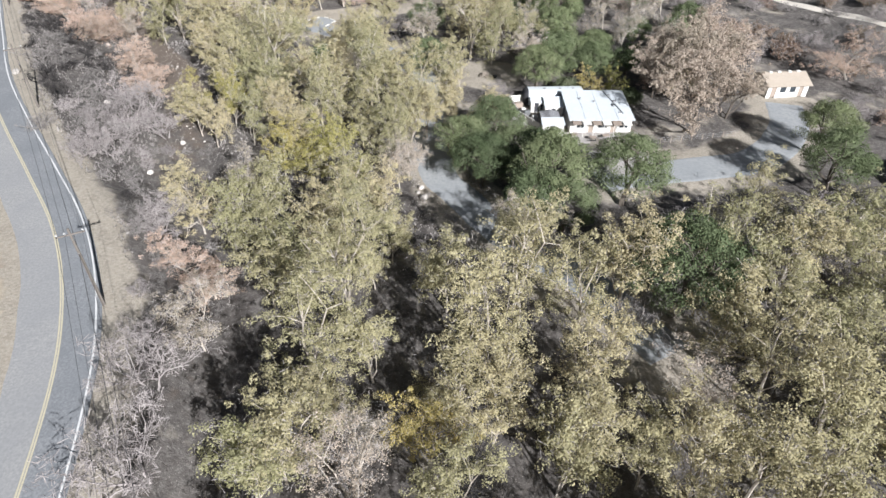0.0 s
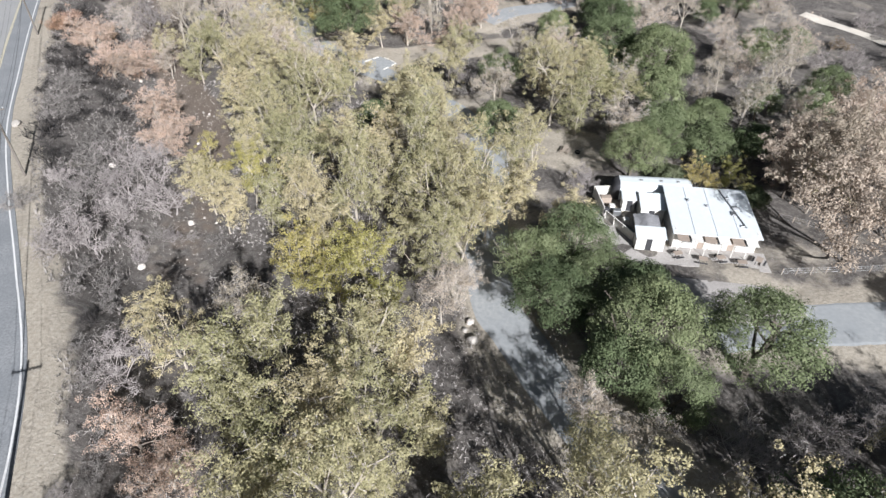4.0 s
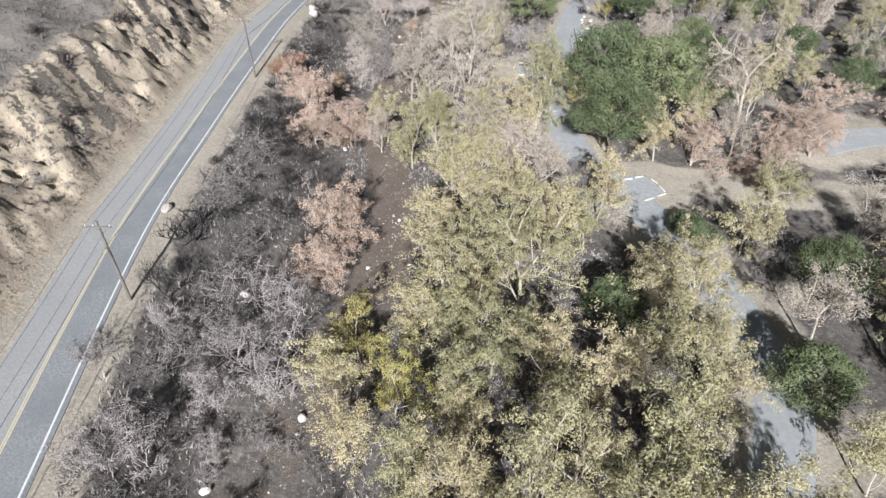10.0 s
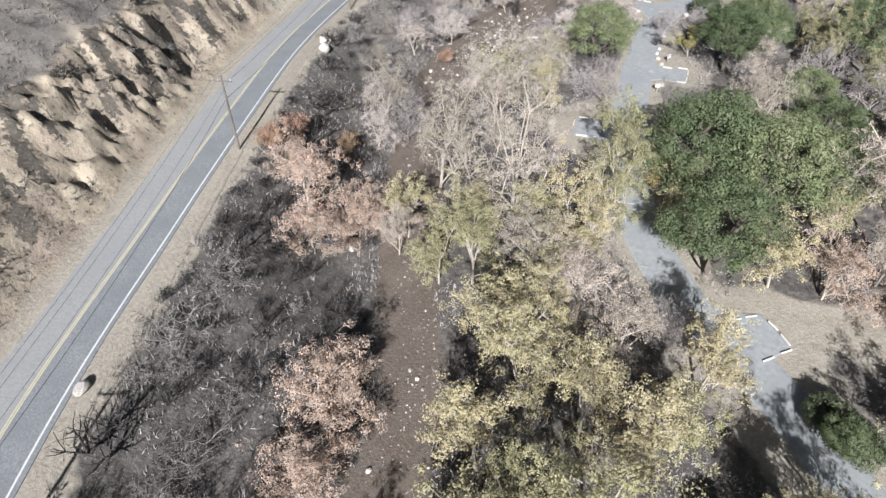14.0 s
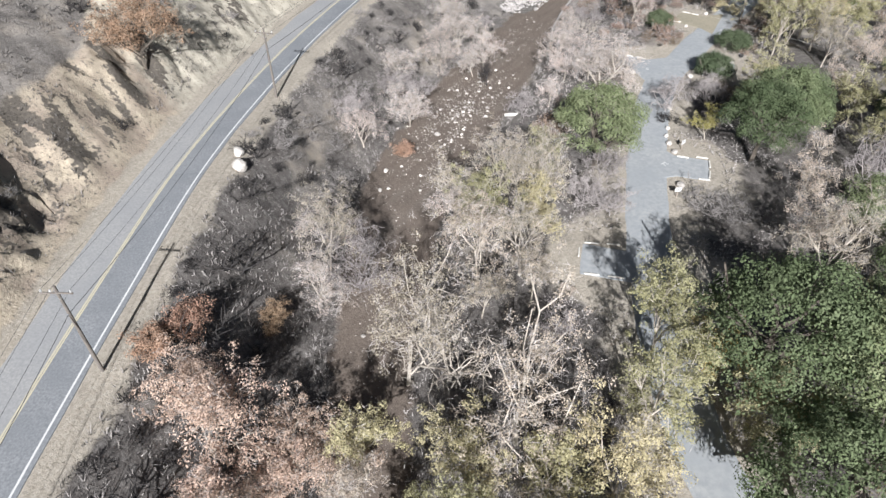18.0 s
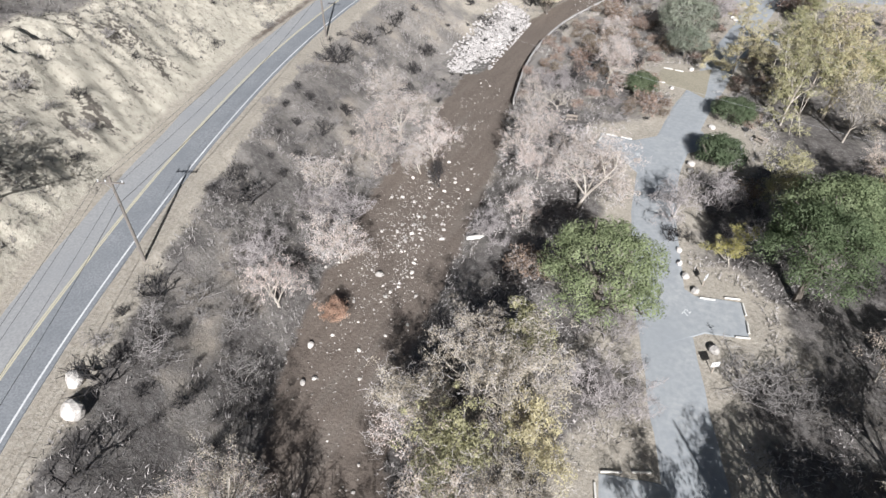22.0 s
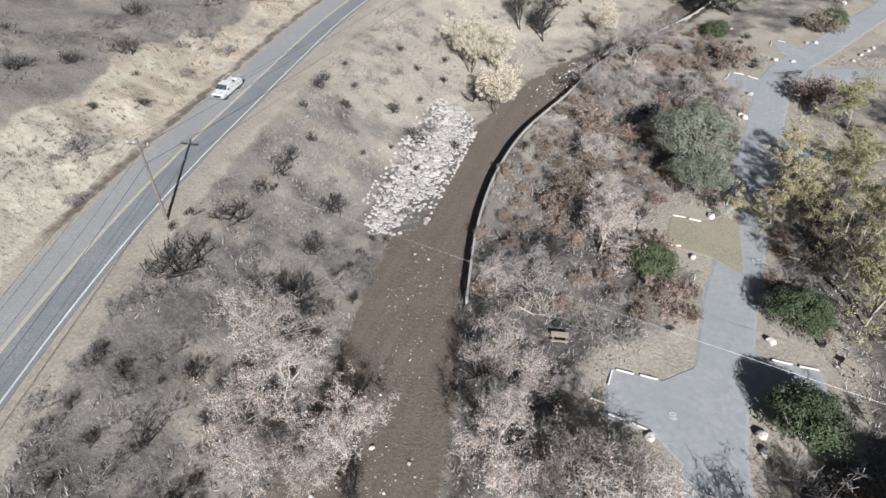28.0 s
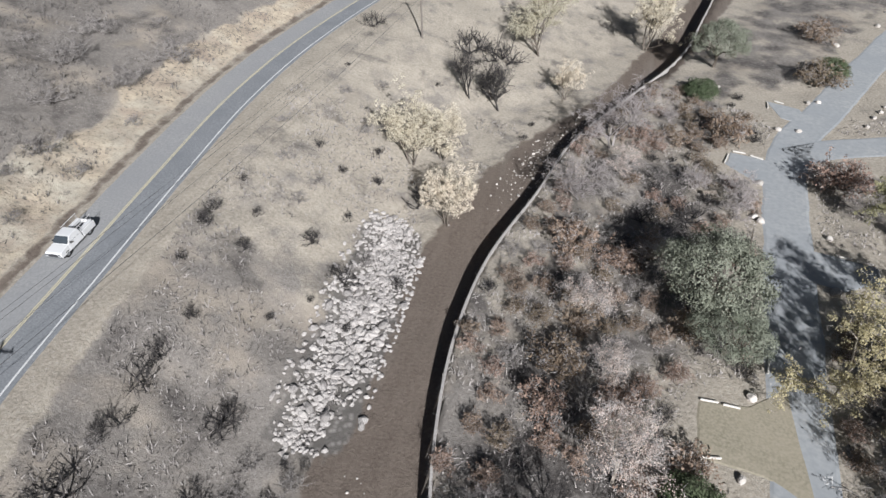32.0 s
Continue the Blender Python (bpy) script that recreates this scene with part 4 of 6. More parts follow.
def picnic_table(x, y, turn, label="weathered wooden picnic table with two benches"):
    root = thing("picnic_table", label, "picnic table", pose(x, y, on_ground(x, y), 0, 0, turn), "picnic tables")
    for k in range(5):
        part("top_plank", (box(-0.95, -0.375 + 0.153 * k, 0.71, 0.95, -0.24 + 0.153 * k, 0.75, bevel=0.006), WOOD), root)
    for sy in (-0.68, 0.68):
        for k in (-1, 1):
            part("bench_plank", (box(-0.95, sy + k * 0.07 - 0.065, 0.41, 0.95, sy + k * 0.07 + 0.065, 0.45, bevel=0.006), WOOD), root)
    for sx in (-0.7, 0.7):
        for sy in (-1, 1):
            part("leg", (rod((sx, sy * 0.62, 0), (sx, sy * 0.2, 0.71), 0.045, n=6), WOOD), root)
        part("crossbeam", (box(sx - 0.03, -0.75, 0.33, sx + 0.03, 0.75, 0.41), WOOD), root)


for x, y, a in [(-86, 214.6, 10), (-32.4, 127.4, -30), (-68.5, 181.6, -8), (-91.5, 250.6, 12), (-62.4, 256.4, -25), (8.8, 124.8, 75), (-79.2, 316, 30), (-78.5, 312.8, 15), (-66.6, 261.6, 40)]:
    picnic_table(x, y, a)


def fire_ring(x, y):
    root = thing("fire_ring", "low rusty steel fire ring with a grate", "fire ring", pose(x, y, on_ground(x, y), 0, 0, 20))
    bm = bmesh.new()
    n = 16
    loops = [[bm.verts.new((math.cos(k * 6.2832 / n) * r, math.sin(k * 6.2832 / n) * r, z)) for k in range(n)] for r, z in ((0.45, -0.1), (0.45, 0.3), (0.42, 0.3), (0.42, 0.02))]
    for a, b in zip(loops, loops[1:]):
        for k in range(n):
            bm.faces.new((a[k], a[(k + 1) % n], b[(k + 1) % n], b[k]))
    bm.faces.new(loops[-1])
    part("ring", (bm, RUBBER), root)
    for k in range(5):
        part("grate_bar", (rod((-0.2 + 0.1 * k, -0.38, 0.32), (-0.2 + 0.1 * k, 0.1, 0.32), 0.012, n=5), STEEL), root)


for x, y in [(-92.2, 252.4), (11, 124.9), (-84, 212), (-65, 259)]:
    fire_ring(x, y)


def post_sign(x, y, turn):
    root = thing("post_sign", "white sign board on a slim post", "sign", pose(x, y, on_ground(x, y), 0, 0, turn))
    part("post", (box(-0.05, -0.05, -0.3, 0.05, 0.05, 1.7, bevel=0.01), WOOD), root)
    part("board", (box(-0.45, -0.09, 1.05, 0.45, -0.06, 1.75, bevel=0.005), PAINT_WHITE), root)
    for k in range(3):
        part("text_bar", (box(-0.32, -0.096, 1.55 - 0.15 * k, 0.32 - 0.1 * k, -0.092, 1.6 - 0.15 * k), DARK), root)


post_sign(-62.6, 206.6, 35)
post_sign(-65.5, 219.4, 70)


def painted_number(text, x, y, turn, size=1.1):
    cu = bpy.data.curves.new("painted_number", "FONT")
    cu.body, cu.size, cu.align_x, cu.align_y, cu.extrude = text, size, "CENTER", "CENTER", 0.002
    cu.materials.append(PAINT_WHITE)
    ob = new("painted_number", cu)
    ob.matrix_basis = pose(x, y, on_ground(x, y) + 0.075, 0, 0, turn)
    tagged(ob, "white painted site number on the asphalt", "marking")


painted_number("60", -79.1, 244.7, 100, 0.95)
painted_number("57", -71.2, 270.9, 15)
painted_number("72", -66.4, 214, 75)


def creek_log():
    bm = rod((-1.5, 0, 0.25), (0, 0.1, 0.28), 0.26, 0.3, 9)
    rod((0, 0.1, 0.28), (1.5, -0.05, 0.22), 0.3, 0.2, 9, bm)
    rod((0.4, 0.05, 0.35), (0.9, 0.5, 0.6), 0.09, 0.05, 6, bm)
    ob = part("fallen_log", (bm, LOG_WHITE))
    ob.matrix_basis = pose(-93.6, 216.4, on_ground(-93.6, 216.4), 0, 0, 31)
    tagged(ob, "bleached fallen log lying in the creek bed", "log")


creek_log()


# ---- pickup on the road ----
def pickup(x, y, turn):
    root = thing("pickup_truck", "white utility pickup truck with a ladder rack, on the road", "truck", pose(x, y, float(road_z(y)) + 0.078, 0, 0, turn))

    def shell(name, prof, w0, w1, mat, label=""):
        """A body piece: a side profile (y, z) swept across the width, narrower at the top."""
        zs = [p[1] for p in prof]
        lo, hi = min(zs), max(zs)
        bm = bmesh.new()
        rows = []
        for sx in (-1, 1):
            rows.append([bm.verts.new((sx * (w0 + (w1 - w0) * (z - lo) / (hi - lo)), yy, z)) for yy, z in prof])
        n = len(prof)
        for k in range(n):
            bm.faces.new((rows[0][k], rows[0][(k + 1) % n], rows[1][(k + 1) % n], rows[1][k]))
        bm.faces.new(rows[0]), bm.faces.new(rows[1][::-1])
        bmesh.ops.bevel(bm, geom=bm.edges[:], offset=0.04, segments=1, affect="EDGES")
        return part(name, (bm, mat), root, label)
    shell("hood", [(-2.85, 0.45), (-2.9, 0.9), (-2.75, 1.08), (-1.45, 1.2), (-1.45, 0.45)], 1.0, 0.92, CAR_PAINT)
    cab = shell("cab", [(-1.45, 0.45), (-1.45, 1.2), (-0.8, 1.84), (0.6, 1.86), (0.78, 1.2), (0.78, 0.45)], 1.02, 0.82, CAR_PAINT)
    shell("windshield", [(-1.46, 1.26), (-0.9, 1.82), (-0.86, 1.82), (-1.42, 1.26)], 0.86, 0.76, GLASS)
    for sx in (-1, 1):
        bm = bmesh.new()
        bm.faces.new([bm.verts.new((sx * (1.04 - 0.32 * (z - 0.45) / 1.41 + 0.05), yy, z)) for yy, z in ((-1.05, 1.25), (-0.7, 1.72), (0.5, 1.74), (0.6, 1.25))])
        part("side_window", (bm, GLASS), cab)
        part("mirror", (box(sx * 1.05 - 0.1, -1.2, 1.2, sx * 1.05 + 0.1, -1.08, 1.42, bevel=0.02), RUBBER), root)
        part("headlight", (box(sx * 0.72 - 0.16, -2.93, 0.75, sx * 0.72 + 0.16, -2.86, 0.93, bevel=0.02), GLASS), root)
        for yy in (-1.95, 1.85):
            bm = rod((sx * 0.98, yy, 0.38), (sx * 0.72, yy, 0.38), 0.39, n=16)
            tyre = part("wheel", (bm, RUBBER), root)
            part("rim", (rod((sx * 1.0, yy, 0.38), (sx * 0.9, yy, 0.38), 0.22, n=12), STEEL), tyre)
        part("bed_side", (box(sx * 0.99 - 0.05, 0.85, 0.5, sx * 0.99 + 0.05, 2.95, 1.22, bevel=0.02), CAR_PAINT), root)
        for yy in (0.95, 2.8):
            part("rack_post", (rod((sx * 0.92, yy, 1.2), (sx * 0.86, yy, 1.95), 0.03, n=6), STEEL), root)
        part("rack_rail", (rod((sx * 0.86, 0.3, 1.97), (sx * 0.86, 2.9, 1.97), 0.035, n=6), PAINT_WHITE), root)
        part("toolbox", (box(sx * 0.7 - 0.2, 0.95, 1.0, sx * 0.7 + 0.2, 2.85, 1.35, bevel=0.02), CAR_PAINT), root)
    part("bed_floor", (box(-0.95, 0.85, 0.55, 0.95, 2.95, 0.68), DARK), root)
    part("tailgate", (box(-0.97, 2.9, 0.5, 0.97, 2.98, 1.2, bevel=0.02), CAR_PAINT), root)
    part("front_bumper", (box(-0.98, -3.02, 0.42, 0.98, -2.86, 0.66, bevel=0.03), STEEL), root)
    part("rear_bumper", (box(-0.98, 2.96, 0.42, 0.98, 3.1, 0.6, bevel=0.03), STEEL), root)
    part("grille", (box(-0.52, -2.94, 0.66, 0.52, -2.86, 0.95, bevel=0.01), DARK), root)
    part("load", (box(-0.4, 1.2, 0.68, 0.35, 2.4, 1.1, bevel=0.05), DARK), root, "dark gear in the bed")


pickup(float(road_x(275.6)) - 2.2, 275.6, 5)


# ---- house ----
def house():
    z = on_ground(27, 100)
    root = thing("house", "white single-storey house with a flat white metal roof", "house", pose(0, 0, z))
    # walls with openings, front (south) side last
    t = 0.18
    H0, H1 = 2.7, 3.15
    part("wall", (box(22, 107.6, -0.3, 33, 107.6 + t, H1), WALL_WHITE), root)
    part("wall", (box(22, 97.8, -0.3, 22 + t, 107.6, H0 + 0.2), WALL_WHITE), root)
    part("wall", (box(33 - t, 97.8, -0.3, 33, 107.6, H0 + 0.2), WALL_WHITE), root)
    gaps = [(23.2, 24.6, 0.9, 2.1), (25.3, 26.2, 0.0, 2.1), (27, 28.6, 0.9, 2.1), (29.3, 30.3, 0.0, 2.1), (30.9, 32.4, 0.9, 2.1)]
    last = 22
    for k, (a, b, lo, hi) in enumerate(gaps):
        bm = box(last, 97.8 - t, -0.3, a, 97.8, H0)
        box(a, 97.8 - t, hi, b, 97.8, H0, bm)
        if lo > 0:
            box(a, 97.8 - t, -0.3, b, 97.8, lo, bm)
            win = part("window", (box(a + 0.05, 97.72, lo + 0.05, b - 0.05, 97.75, hi - 0.05), GLASS), root)
            part("window_sill", (box(a - 0.05, 97.52, lo - 0.06, b + 0.05, 97.64, lo, bevel=0.01), WALL_WHITE), win)
            part("window_frame", (box((a + b) / 2 - 0.03, 97.66, lo, (a + b) / 2 + 0.03, 97.72, hi), WALL_WHITE), win)
        else:
            d = part("door", (box(a + 0.03, 97.7, 0, b - 0.03, 97.76, hi), TAN_WOOD), root)
            part("door_handle", (rod((b - 0.15, 97.6, 1.0), (b - 0.15, 97.7, 1.0), 0.03, n=6), STEEL), d)
        part("wall", (bm, WALL_WHITE), root)
        last = b
    part("wall", (box(last, 97.8 - t, -0.3, 33, 97.8, H0), WALL_WHITE), root)
    # roof sheets, low slope down to the front
    for k in range(12):
        x0 = 21.6 + k * 0.98
        bm = bmesh.new()
        ys, zs = (97.0, 108.3), (H0 + 0.02, H1 + 0.12)
        vs = [bm.verts.new((xx, yy, zz + dz)) for dz in (0, 0.09) for (yy, zz) in zip(ys, zs) for xx in (x0, x0 + 0.98)]
        for f in ((0, 1, 3, 2), (4, 6, 7, 5), (0, 4, 5, 1), (2, 3, 7, 6), (0, 2, 6, 4), (1, 5, 7, 3)):
            bm.faces.new([vs[i] for i in f])
        part("roof_panel", (bm, ROOF_WHITE), root)
        if k % 3 == 0:
            part("roof_seam", (rod((x0, 97.02, H0 + 0.14), (x0, 108.28, H1 + 0.24), 0.03, n=4), ROOF_WHITE), root)
    for (x, y, w, d, h) in [(30, 105.5, 0.5, 0.4, 0.35), (30.6, 103.4, 0.7, 0.5, 0.3), (30.2, 101.8, 0.5, 0.9, 0.25), (30.9, 99.4, 0.6, 0.3, 0.2), (24.5, 104.5, 0.3, 0.3, 0.4), (27, 103.5, 0.25, 0.25, 0.35)]:
        zr = H0 + 0.1 + (y - 97) / 11.3 * 0.55
        part("roof_vent", (box(x, y, zr - 0.05, x + w, y + d, zr + h, bevel=0.03), STEEL), root)
    part("duct", (rod((29.6, 107.8, H1 + 0.25), (31.6, 99.2, H0 + 0.32), 0.09, n=8), STEEL), root)
    # front awning, patio slab
    for k in range(6):
        part("awning_slat", (box(22.2 + 1.8 * k, 95.9, 2.42 - 0.02 * k, 23.7 + 1.8 * k, 97.6, 2.47 - 0.02 * k), WALL_WHITE if k % 2 else TAN_WOOD), root)
        part("awning_post", (rod((22.3 + 1.8 * k, 96, 0), (22.3 + 1.8 * k, 96, 2.4), 0.05, n=6), WALL_WHITE), root)
    part("patio", (box(20.5, 93.6, -0.4, 34.3, 97.6, 0.06), CONCRETE), root)


def yard_slab(corners, lift):
    bm = bmesh.new()
    top = [bm.verts.new((x, y, on_ground(x, y) + lift)) for x, y in corners]
    low = [bm.verts.new((v.co.x, v.co.y, v.co.z - 0.5)) for v in top]
    bm.faces.new(top)
    for a in range(len(top)):
        b = (a + 1) % len(top)
        bm.faces.new((top[a], low[a], low[b], top[b]))
    tagged(part("pavement", (bm, CONCRETE)), "pale concrete paving of the house yard", "pavement", kind="structure")


yard_slab([(12.6, 108.8), (21.6, 108), (21.6, 96), (17, 95.6), (13.4, 103)], 0.12)
yard_slab([(16.5, 95.4), (20.4, 93.4), (34.6, 93.4), (37.5, 88.5), (33, 85.5), (22, 87)], 0.1)


def trailer():
    z = on_ground(21, 110)
    root = thing("trailer", "long white trailer home with a rounded dark end", "trailer", pose(15.6, 108.2, z, 0, 0, 2))
    prof = [(0, 0.35), (0, 2.5), (0.25, 2.85), (0.9, 3.02), (2.3, 3.02), (2.95, 2.85), (3.2, 2.5), (3.2, 0.35)]
    bm = bmesh.new()
    rows = [[bm.verts.new((x, y * s + 1.6 * (1 - s), zz)) for y, zz in prof] for x, s in ((0, 1), (10.6, 1))]
    for k in range(len(prof)):
        bm.faces.new((rows[0][k], rows[1][k], rows[1][(k + 1) % 8], rows[0][(k + 1) % 8]))
    bm.faces.new(rows[0][::-1]), bm.faces.new(rows[1])
    part("body", (bm, ROOF_WHITE), root)
    bm = bmesh.new()
    arcs = []
    for k in range(6):
        a = k / 5 * math.pi / 2
        arcs.append([bm.verts.new((-1.1 * math.sin(a), 1.6 + (y - 1.6) * (0.35 + 0.65 * math.cos(a)), 0.35 + (zz - 0.35) * (0.55 + 0.45 * math.cos(a)))) for y, zz in prof])
    for a, b in zip(arcs, arcs[1:]):
        for k in range(8):
            bm.faces.new((a[k], a[(k + 1) % 8], b[(k + 1) % 8], b[k]))
    bm.faces.new(arcs[-1])
    part("rounded_end", (bm, DARK), root, "dark rounded end cap")
    for x in (1.5, 4, 6.5, 9):
        w = part("window", (box(x, -0.03, 1.3, x + 1.1, 0.02, 2.0), GLASS), root)
        part("window_frame", (box(x - 0.05, -0.05, 2.0, x + 1.15, 0.0, 2.06), STEEL), w)
    for x in (2.5, 8):
        for y in (0.3, 2.9):
            part("wheel", (rod((x, y - 0.12, 0.33), (x, y + 0.12, 0.33), 0.34, n=12), RUBBER), root)
    for x in (3, 6, 8.5):
        part("roof_vent", (box(x, 1.3, 3.0, x + 0.4, 1.7, 3.14, bevel=0.03), STEEL), root)


def shed_box(name, label, x0, y0, x1, y1, h0, h1, wall, roof, door=True):
    """A small lean-to: four walls, a sloping roof sheet, a door."""
    z = on_ground((x0 + x1) / 2, (y0 + y1) / 2)
    root = thing(name, label, "shed", pose(x0, y0, z))
    w, d = x1 - x0, y1 - y0
    for q in ((0, 0, w, 0.08), (0, d - 0.08, w, d), (0, 0.08, 0.08, d - 0.08), (w - 0.08, 0.08, w, d - 0.08)):
        part("wall", (box(q[0], q[1], -0.2, q[2], q[3], h0 if q[1] < d / 2 else h1), wall), root)
    bm = bmesh.new()
    vs = [bm.verts.new((xx, yy, zz + dz)) for dz in (0, 0.07) for (yy, zz) in ((-0.2, h0 + 0.01), (d + 0.2, h1 + 0.02)) for xx in (-0.15, w + 0.15)]
    for f in ((0, 1, 3, 2), (4, 6, 7, 5), (0, 4, 5, 1), (2, 3, 7, 6), (0, 2, 6, 4), (1, 5, 7, 3)):
        bm.faces.new([vs[i] for i in f])
    part("roof", (bm, roof), root)
    if door:
        part("door", (box(w * 0.35, -0.03, 0, w * 0.35 + 0.8, 0.0, min(1.9, h0 - 0.1)), DARK), root)


BEFORE = set(scene.objects)
house()
trailer()
shed_box("shed", "white shed with a sloping white roof in the yard", 18.2, 103.4, 21.5, 106.6, 2.2, 2.7, WALL_WHITE, ROOF_WHITE)
shed_box("shed", "small white shed with two dark vents in the yard", 15.8, 105.4, 17.6, 107.3, 1.9, 2.1, WALL_WHITE, ROOF_WHITE)
shed_box("lean_to", "white lean-to with a flat roof at the yard's corner", 16.8, 96.2, 20.6, 98.2, 2.1, 2.4, WALL_WHITE, ROOF_WHITE)


def tarp():
    z = on_ground(18.6, 100.3)
    root = thing("canopy", "sagging dark grey tarpaulin canopy on poles", "canopy", pose(18.6, 100.3, z))
    n = 12
    u = np.linspace(-1, 1, n)
    X, Y = np.meshgrid(u * 1.75, u * 1.7)
    Z = 2.1 + 0.35 * np.exp(-(X**2) * 1.5) + 0.12 * (fractal(X * 3 + 9, Y * 3 + 9, 1.5, 2, 2) - 0.5) - 0.1 * (Y / 1.7) ** 2
    i = np.arange(n * n).reshape(n, n)
    v = np.concatenate([np.stack([X.ravel(), Y.ravel(), Z.ravel() + dz], 1) for dz in (0, 0.02)])
    f = np.stack([i[:-1, :-1], i[:-1, 1:], i[1:, 1:], i[1:, :-1]], -1).reshape(-1, 4)
    part("cover", mesh_of("cover", v.tolist(), f.tolist() + (f + n * n)[:, ::-1].tolist(), surface("grey_tarpaulin", (0.2, 0.2, 0.21), (0.12, 0.12, 0.13), (0.3, 0.3, 0.31), big=1.2, fine=5, rough=0.6)), root)
    for sx in (-1.65, 1.65):
        for sy in (-1.6, 1.6):
            part("pole", (rod((sx, sy, 0), (sx, sy, 2.1), 0.03, n=6), STEEL), root)


tarp()


def yard_fence(x0, y0, x1, y1, h, label, boards=True):
    L = math.hypot(x1 - x0, y1 - y0)
    root = thing("fence", label, "fence", pose(x0, y0, on_ground(x0, y0), 0, 0, math.degrees(math.atan2(y1 - y0, x1 - x0))))
    for k in range(int(L / 2) + 1):
        part("post", (box(2 * k - 0.05, -0.05, -0.4, 2 * k + 0.05, 0.05, h + 0.05, bevel=0.01), WALL_WHITE if boards else WOOD), root)
    if boards:
        for k in range(int(L / 0.2)):
            part("board", (box(0.2 * k, 0.05, 0.02, 0.2 * k + 0.18, 0.08, h), WALL_WHITE), root)
        part("cap_rail", (box(0, -0.04, h, L, 0.1, h + 0.06, bevel=0.01), WALL_WHITE), root)
    else:
        for zz in (0.35, 0.75, 1.1):
            part("wire", (rod((0, 0, zz), (L, 0, zz), 0.012, n=4), STEEL), root)


yard_fence(11.9, 109.2, 15.6, 109.8, 1.8, "white board fence closing the back of the yard")
yard_fence(12.0, 109.0, 13.0, 103.6, 1.8, "white board fence along the yard's side")
yard_fence(13.2, 103.2, 16.7, 98, 1.5, "low white board fence beside the oaks")
yard_fence(35.5, 93.5, 52, 96.5, 1.15, "wire fence on dark wooden posts by the drive", False)
yard_fence(38.6, 106.4, 46.5, 103.5, 1.1, "wire fence on dark posts beside bare ground", False)


def yard_clutter():
    for x, y, w, d, h, m, nm, lab in [(13.6, 107.4, 1.6, 1.0, 1.3, TAN_WOOD, "crate", "faded red slatted crate in the yard"), (14.4, 105.6, 0.8, 0.8, 0.9, WALL_WHITE, "storage_box", "white storage box in the yard"),
                                      (15, 104.2, 1.2, 0.9, 1.0, STEEL, "storage_box", "grey metal storage box in the yard"), (13.6, 105, 0.7, 0.7, 0.8, DARK, "bin", "dark bin in the yard"),
                                      (16.1, 102.2, 0.9, 0.7, 1.1, WALL_WHITE, "storage_box", "white appliance standing in the yard"), (14.6, 102.6, 0.7, 0.6, 0.7, DARK, "bin", "dark bin in the yard")]:
        ob = part(nm, (box(-w / 2, -d / 2, 0, w / 2, d / 2, h, bevel=0.05), m))
        ob.matrix_basis = pose(x, y, on_ground(x, y) - 0.02, 0, 0, (x * 37) % 30 - 15)
        tagged(ob, lab, nm.replace("_", " "))
    zp = on_ground(27, 100) + 0.06
    for x, y, a in [(22.4, 95.4, 20), (25.6, 94.6, -10), (28, 95.2, 15), (30.6, 94.5, 5), (33, 95.3, 60)]:
        root = thing("patio_table", "small dark patio table with benches", "table", pose(x, y, zp, 0, 0, a), "patio tables")
        part("tabletop", (box(-0.6, -0.4, 0.7, 0.6, 0.4, 0.75, bevel=0.01), TAN_WOOD), root)
        for sx in (-0.5, 0.5):
            for sy in (-0.3, 0.3):
                part("leg", (rod((sx, sy, 0), (sx, sy, 0.7), 0.03, n=6), DARK), root)
        for sy in (-0.75, 0.75):
            part("bench", (box(-0.6, sy - 0.14, 0.4, 0.6, sy + 0.14, 0.45, bevel=0.01), DARK), root)


yard_clutter()
# the yard as a whole lies a little farther up the valley
for ob in set(scene.objects) - BEFORE:
    if ob.parent is None:
        ob.matrix_basis = pose(1.0, 2.6, 0) @ ob.matrix_basis


